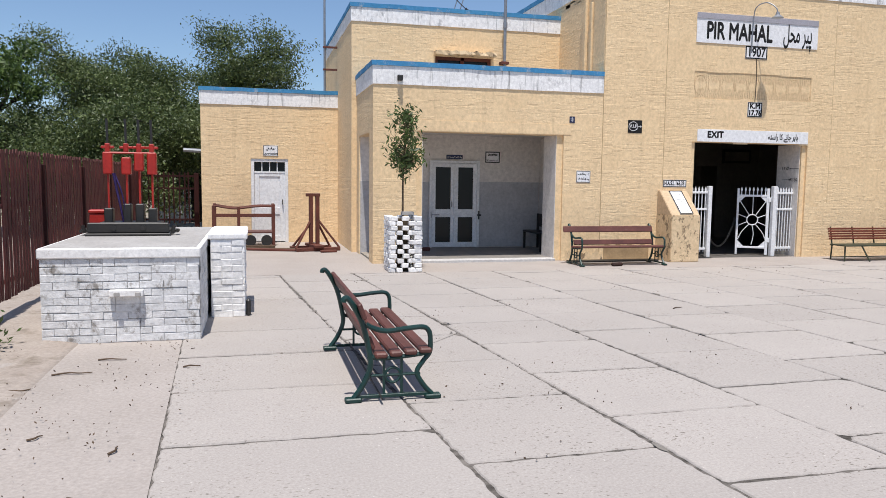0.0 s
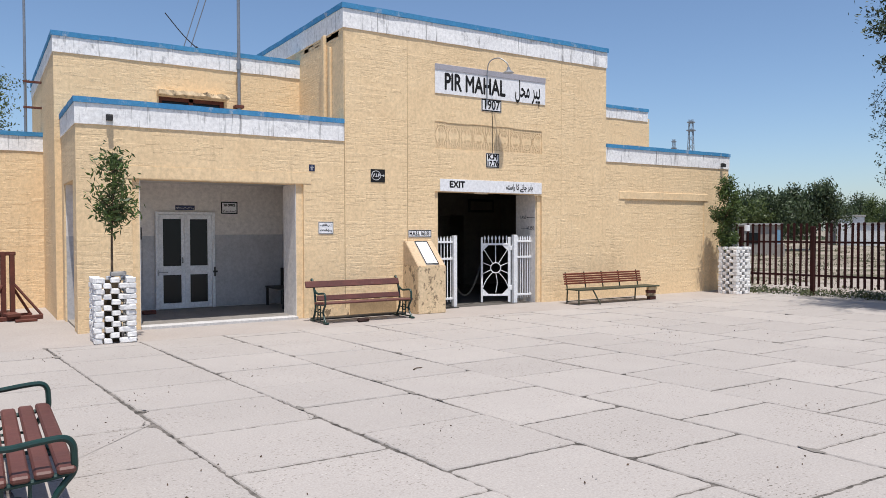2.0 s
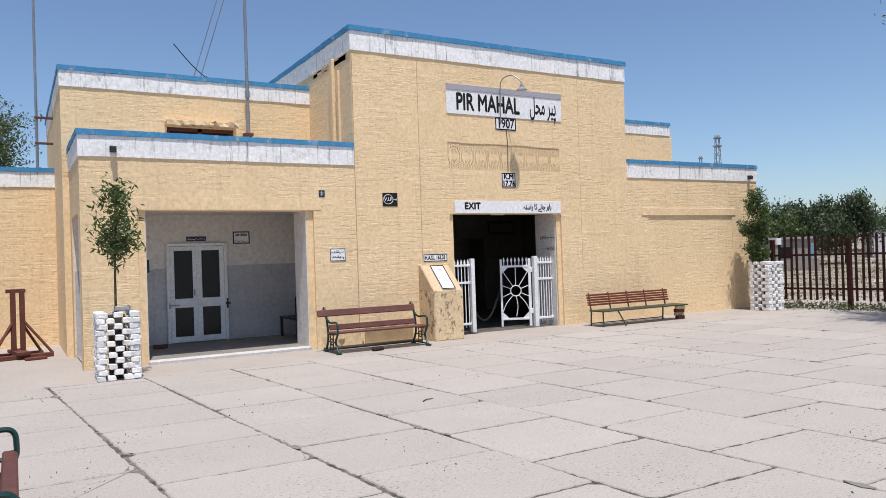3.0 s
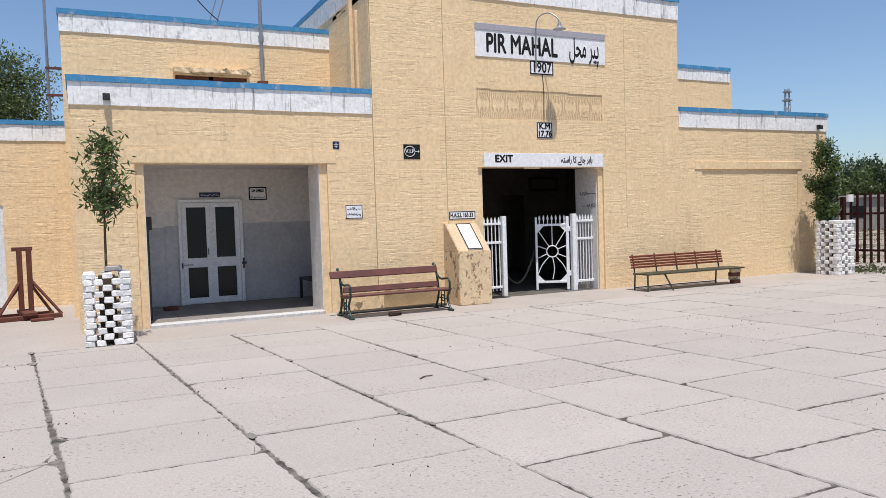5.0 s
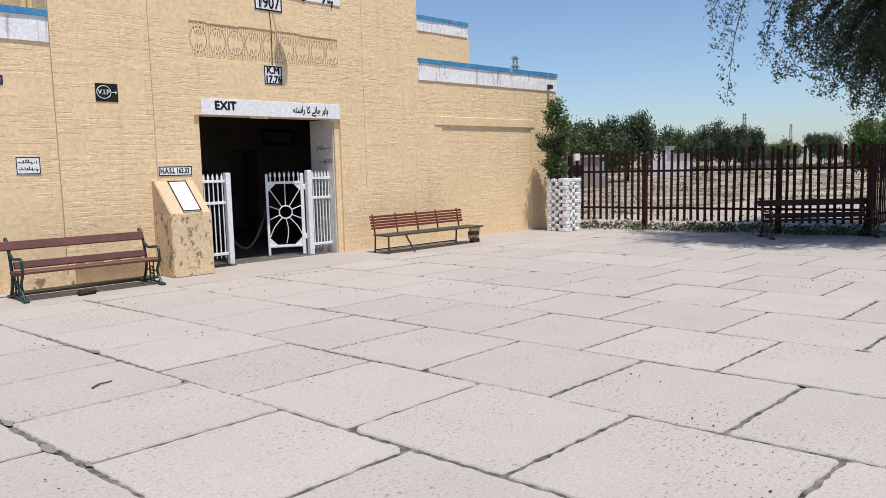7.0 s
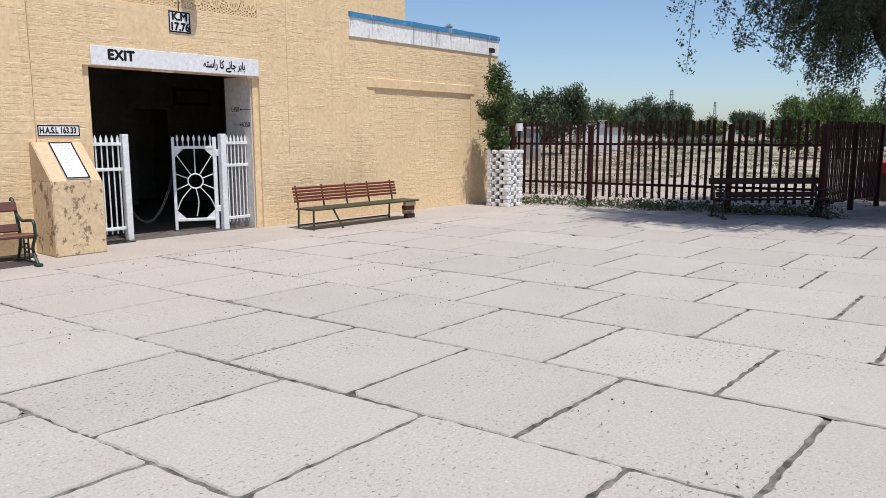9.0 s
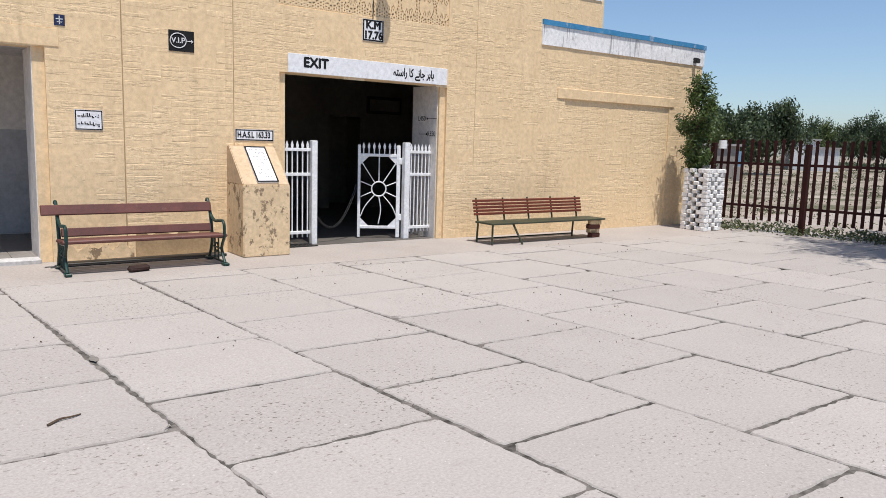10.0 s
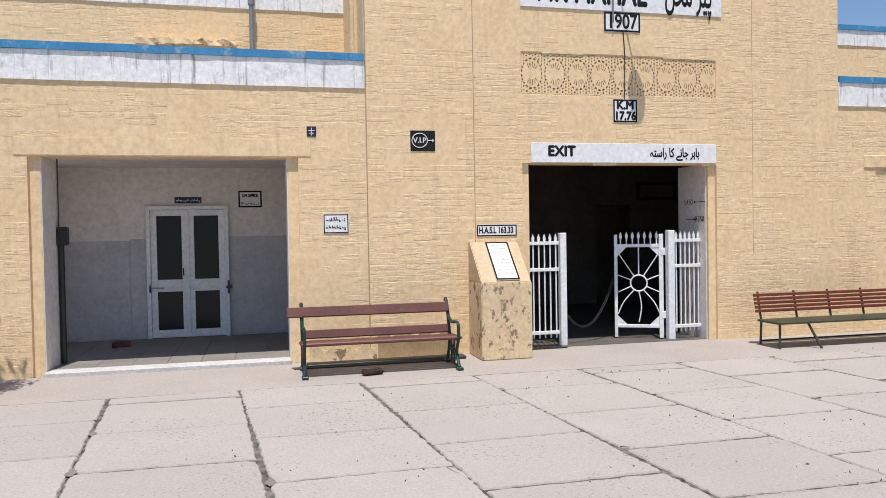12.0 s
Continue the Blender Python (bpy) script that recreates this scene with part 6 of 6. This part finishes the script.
# ---- distance beyond the field ----
def polar(az, dist):
    return (6 + dist * math.sin(radians(az)), 7 + dist * math.cos(radians(az)))


rng = random.Random(31)
for k, (az, dist, el, wid) in enumerate(((54.4, 62, 2.5, 2.2), (56.6, 64, 3.3, 2.6), (59.2, 66, 3.6, 2.5), (61.6, 112, 2.6, 2.8), (63.2, 105, 2.3, 2.2), (64.8, 100, 2.8, 2.3), (66.3, 100, 2.5, 2.0), (67.4, 102, 2.2, 1.9), (69.6, 140, 1.3, 3.2), (72.2, 120, 1.7, 2.2),
                                         (74.2, 120, 1.3, 2.8), (76.4, 60, 2.6, 1.9), (78.4, 58, 2.8, 2.1), (82.0, 70, 2.6, 3.0), (51.5, 75, 2.4, 2.8), (48.0, 90, 2.3, 3.2))):
    x, y = polar(az, dist)
    t, tips = tree((x, y, -0.15), 1.5, 0.16, 3.2, 3, 60 + k, 16000 if k != 3 else 6000, 0.17, 0.75, LEAF_PALE if k in (11, 12) else LEAF_FAR if k % 4 else LEAF_TREE, "distant green tree across the field", (0.2, 0), 0.85, "far_tree", 0.05, 6, "distant trees", low=-0.9)
    high = max(p.z for p in tips) + 0.35
    side = sorted(math.hypot(p.x, p.y) for p in tips)[int(len(tips) * 0.85)] + 0.4
    tall = 1.65 + dist * math.tan(radians(el))
    t.scale = (wid / side, wid / side, tall / high)
hb, clouds = None, []
for k in range(70):
    x, y = polar(44 + k * 0.72, 135 + rng.uniform(-12, 14))
    clouds.append(leaf_cloud(260, (x, y, 0.25), (2.6, 2.6, rng.uniform(0.12, 0.45)), 0.2, 0.5, 900 + k))
tagged(new("far_hedge", leaf_mesh("far_hedge", clouds, LEAF_FAR)), "dusty scrub line along the far edge of the field", "hedge", "", "stuff")
for az, dist, w_, h_, mat_, lab in ((61.6, 88, 2.6, 3.25, FAR_WHITE, "small white house across the field"), (62.9, 88, 2.4, 2.4, FAR_WHITE, "low white outhouse across the field"), (69.2, 150, 8.0, 4.2, FAR_WALL, "far brick house with a flat roof"), (53.3, 50, 7.0, 2.1, FAR_WALL, "long beige boundary building across the field"),
                                    (60.35, 92, 0.9, 4.3, FAR_WALL, "narrow plastered tower house")):
    x, y = polar(az, dist)
    hs = thing("far_house", lab, "house", (x, y, -0.15), -az)
    part("wall", boxes((-w_ / 2, w_ / 2, 0, 4, 0, h_), bevel=0.03), mat_, hs)
    part("roof", boxes((-w_ / 2 - 0.15, w_ / 2 + 0.15, -0.15, 4.1, h_, h_ + 0.14)), CEMENT, hs)
    for u in range(int(w_ / 3)):
        ux = -w_ / 2 + (u + 0.5) * w_ / max(1, int(w_ / 3))
        part("window", boxes((ux - 0.4, ux + 0.4, -0.02, 0.02, h_ * 0.4, h_ * 0.75)), GLASS, hs)
x, y = polar(52.0, 52)
tk = thing("water_tank", "white plastic water tank on the boundary building", "water tank", (x, y, 2.1))
part("body", tube(bmesh.new(), [(0, 0, 0), (0, 0, 0.85), (0, 0, 1.0)], 0.42, 16, 0.36), FAR_WHITE, tk)
x, y = polar(57.3, 48)
bd = thing("sheet_metal_door", "pale blue sheet metal door across the field", "door panel", (x, y, -0.12), -57)
part("plinth", boxes((-0.3, 0.3, -0.1, 0.3, -0.1, 0.85), bevel=0.02), FAR_WALL, bd)
part("panel", boxes((-0.16, 0.16, 0, 0.05, 0.85, 1.75), bevel=0.01), material("pale_blue_sheet", (0.22, 0.38, 0.52), (0.16, 0.3, 0.42), 0.6), bd)


def lattice_mast(az, dist, h, w0, label):
    x, y = polar(az, dist)
    m_ = thing("radio_mast", label, "mast", (x, y, -0.15), 20)
    cor = [(-1, -1), (1, -1), (1, 1), (-1, 1)]
    for a, b in cor:
        part("leg", tube(bmesh.new(), [(a * w0, b * w0, 0), (a * w0 * 0.3, b * w0 * 0.3, h)], 0.13, 5), GALV, m_)
    bm, n = bmesh.new(), 14
    for k in range(n):
        z0, z1 = h * k / n, h * (k + 1) / n
        s0, s1 = w0 * (1 - 0.7 * k / n), w0 * (1 - 0.7 * (k + 1) / n)
        for j in range(4):
            a, b = cor[j], cor[(j + 1) % 4]
            tube(bm, [(a[0] * s0, a[1] * s0, z0), (b[0] * s1, b[1] * s1, z1)], 0.07, 4)
    part("bracing", bm, GALV, m_)
    part("platform", boxes((-w0 * 0.7, w0 * 0.7, -w0 * 0.7, w0 * 0.7, h * 0.9, h * 0.91), (-w0 * 0.6, w0 * 0.6, -w0 * 0.6, w0 * 0.6, h * 0.97, h * 0.98)), GALV, m_)


lattice_mast(50.6, 260, 39, 1.7, "tall lattice radio mast on the horizon")
lattice_mast(49.4, 420, 51, 1.7, "faint lattice radio mast on the horizon")
lattice_mast(67.0, 300, 18.7, 1.2, "slender lattice mast above the far trees")
lattice_mast(70.0, 330, 15.2, 0.9, "short telephone mast above the far trees")

# ---- weeds and litter ----
clouds = []
rng = random.Random(41)
for k in range(130):
    t = rng.random()
    a, b = Vector((19.0, 16.0)), Vector((20.4, 9.8))
    p = a.lerp(b, t) + Vector((rng.uniform(-0.1, 0.9), rng.uniform(-0.3, 0.3)))
    clouds.append(leaf_cloud(26, (p.x, p.y, 0.05), (0.22, 0.22, rng.uniform(0.06, 0.14)), 0.045, 0.4, 1500 + k))
tagged(new("fence_weeds", leaf_mesh("fence_weeds", clouds, DRY_GRASS)), "dusty low weeds along the fence foot", "weeds", "", "stuff")
clouds = []
for k in range(480):
    d_ = 18 + 80 * rng.random() ** 1.3
    x, y = polar(rng.uniform(44, 85), d_)
    s_ = rng.uniform(0.25, 0.9)
    clouds.append(leaf_cloud(60, (x, y, -0.08), (s_, s_, 0.06 + 0.12 * rng.random()), 0.03 + 0.0006 * d_, 0.35, 2500 + k))
tagged(new("field_scrub", leaf_mesh("field_scrub", clouds, SCRUB)), "sparse dusty scrub on the open field", "scrub", "", "stuff")
clouds = [leaf_cloud(8, (rng.uniform(-1.7, 0.3), rng.uniform(4.0, 11.0), 0.035), (0.25, 0.25, 0.006), 0.011, 0.5, 7000 + k) for k in range(60)]
clouds += [leaf_cloud(6, (rng.uniform(2, 15), rng.uniform(5, 15.2), 0.006), (0.3, 0.3, 0.004), 0.012, 0.5, 8000 + k) for k in range(60)]
tagged(new("leaf_litter", leaf_mesh("leaf_litter", clouds, TWIG)), "dry leaves and twigs scattered on the paving", "litter", "", "stuff")

rng = random.Random(57)
for k, (x, y, l, a) in enumerate(((-0.34, 7.63, 0.1, 40), (0.16, 7.31, 0.12, 70), (-0.47, 9.2, 0.3, 5), (0.45, 9.26, 0.14, 3), (-0.76, 8.74, 0.22, 25), (-0.24, 9.64, 0.24, -8), (0.1, 6.6, 0.16, 120), (6.24, 11.13, 0.2, 25))):
    tw = thing("dry_twig", "thin dry twig lying on the dusty paving", "twig", (x, y, 0.008), a, "fallen twigs")
    part("stick", tube(bmesh.new(), curve([(-l / 2, 0, 0), (-l * 0.1, rng.uniform(-0.02, 0.02), 0.006), (l * 0.2, rng.uniform(-0.02, 0.02), 0.004), (l / 2, 0.01, 0)], 4), 0.008, 5, 0.004), TWIG, tw)

# ---- paving slabs ----
def line_x(i, y):
    return 0.29 + 0.042 * (9.85 - y) if i == -6 else 8.02 + 1.235 * i - 0.09 * (y - 10.0)


def wobble(a, b, n, rng, amp):
    """Points from a to b, without b, that stray a little sideways."""
    a, b = Vector(a), Vector(b)
    side = (b - a).orthogonal().normalized()
    return [a.lerp(b, k / n) + (side * rng.uniform(-amp, amp) if k else side * 0) for k in range(n)]


def slab_mesh(corners, rng):
    c = sum(corners, Vector((0, 0))) / 4
    ring = []
    for k in range(4):
        a, b = corners[k], corners[(k + 1) % 4]
        chip = rng.uniform(0.006, 0.022) if rng.random() < 0.9 else rng.uniform(0.04, 0.08)
        pts = wobble(a, b, 22, rng, 0.009)
        d = (b - a).normalized()
        pts[0] = a + d * chip
        e = (corners[k - 1] - a).normalized()
        ring += [a + e * chip * rng.uniform(0.6, 1.4)] + pts
    n = len(ring)
    tilt = Vector((rng.uniform(-1, 1), rng.uniform(-1, 1))) * 0.0022
    z = rng.uniform(-0.003, 0.003)
    verts = [(*(c + (p - c) * 0.988), z + (p - c).dot(tilt)) for p in ring] + [(*p, z - 0.009) for p in ring] + [(*p, -0.03) for p in ring]
    faces = [tuple(range(n))]
    for o in (0, n):
        faces += [(o + k, o + n + k, o + n + (k + 1) % n, o + (k + 1) % n) for k in range(n)]
    return mesh_raw("slab", verts, faces, SLAB)


EVEN = [-2.1, -0.93, 0.25, 1.42, 2.6, 3.77, 4.95, 6.12, 7.3, 8.48, 9.63, 10.71, 11.76, 12.8, 13.86, 14.95, 15.27]
ODD = [-2.65, -1.5, -0.35, 0.82, 2.0, 3.17, 4.34, 5.52, 6.69, 7.87, 9.02, 10.13, 11.2, 12.26, 13.34, 14.42, 15.27]
edge_y = [-6 + 0.5 * k for k in range(43)]
ev = [(-1.3, y, -0.002) for y in edge_y] + [(line_x(-6, y) + 0.008, y, -0.002) for y in edge_y]
ef = [(k, k + 43, k + 44, k + 1) for k in range(42)]
tagged(new("pavement_edge", mesh_raw("pavement_edge", ev, ef, APRON)), "worn screed along the edge of the slabs", "pavement", "", "structure")
rng = random.Random(99)
patches = bmesh.new()
for i in range(-6, 11):
    rows_y = [y + (-0.08 if i == -3 and y < 15 else 0.03 if i == 1 and y < 15 else 0.0 if i == 2 else -0.03 * (i - 1) if i > 2 and y < 15 else 0) for y in (ODD if i % 2 else EVEN)]
    for y0, y1 in zip(rows_y, rows_y[1:]):
        g_, gx = 0.0155, 0.0145
        cs = []
        for yy, ii in ((y0 + g_, i), (y0 + g_, i + 1), (y1 - g_, i + 1), (y1 - g_, i)):
            jx, jy = math.sin(ii * 12.9 + yy * 7.3) * 0.008, math.sin(ii * 4.1 + yy * 3.7) * 0.012
            cs.append(Vector((line_x(ii, yy) + (gx if ii == i else -gx) + jx, yy + jy)))
        if min(c.x for c in cs) < 0.02 or max(c.x for c in cs) > 20.5:
            cs = [Vector((min(max(c.x, 0.02), 20.5), c.y)) for c in cs]
            if max(c.x for c in cs) - min(c.x for c in cs) < 0.3:
                continue
        ob = new("slab", slab_mesh(cs, rng))
        ob.parent = PAVEMENT
        if rng.random() < 0.26:
            p = cs[rng.randrange(4)]
            r_ = rng.uniform(0.03, 0.1)
            ring = [patches.verts.new((p.x + r_ * rng.uniform(0.3, 0.55) * math.cos(a * 0.449), p.y + r_ * rng.uniform(0.7, 1.5) * math.sin(a * 0.449), 0.0045)) for a in range(14)]
            patches.faces.new(ring)
tagged(part("mortar_patches", patches, PATCH, PAVEMENT), "", "", "", "stuff")
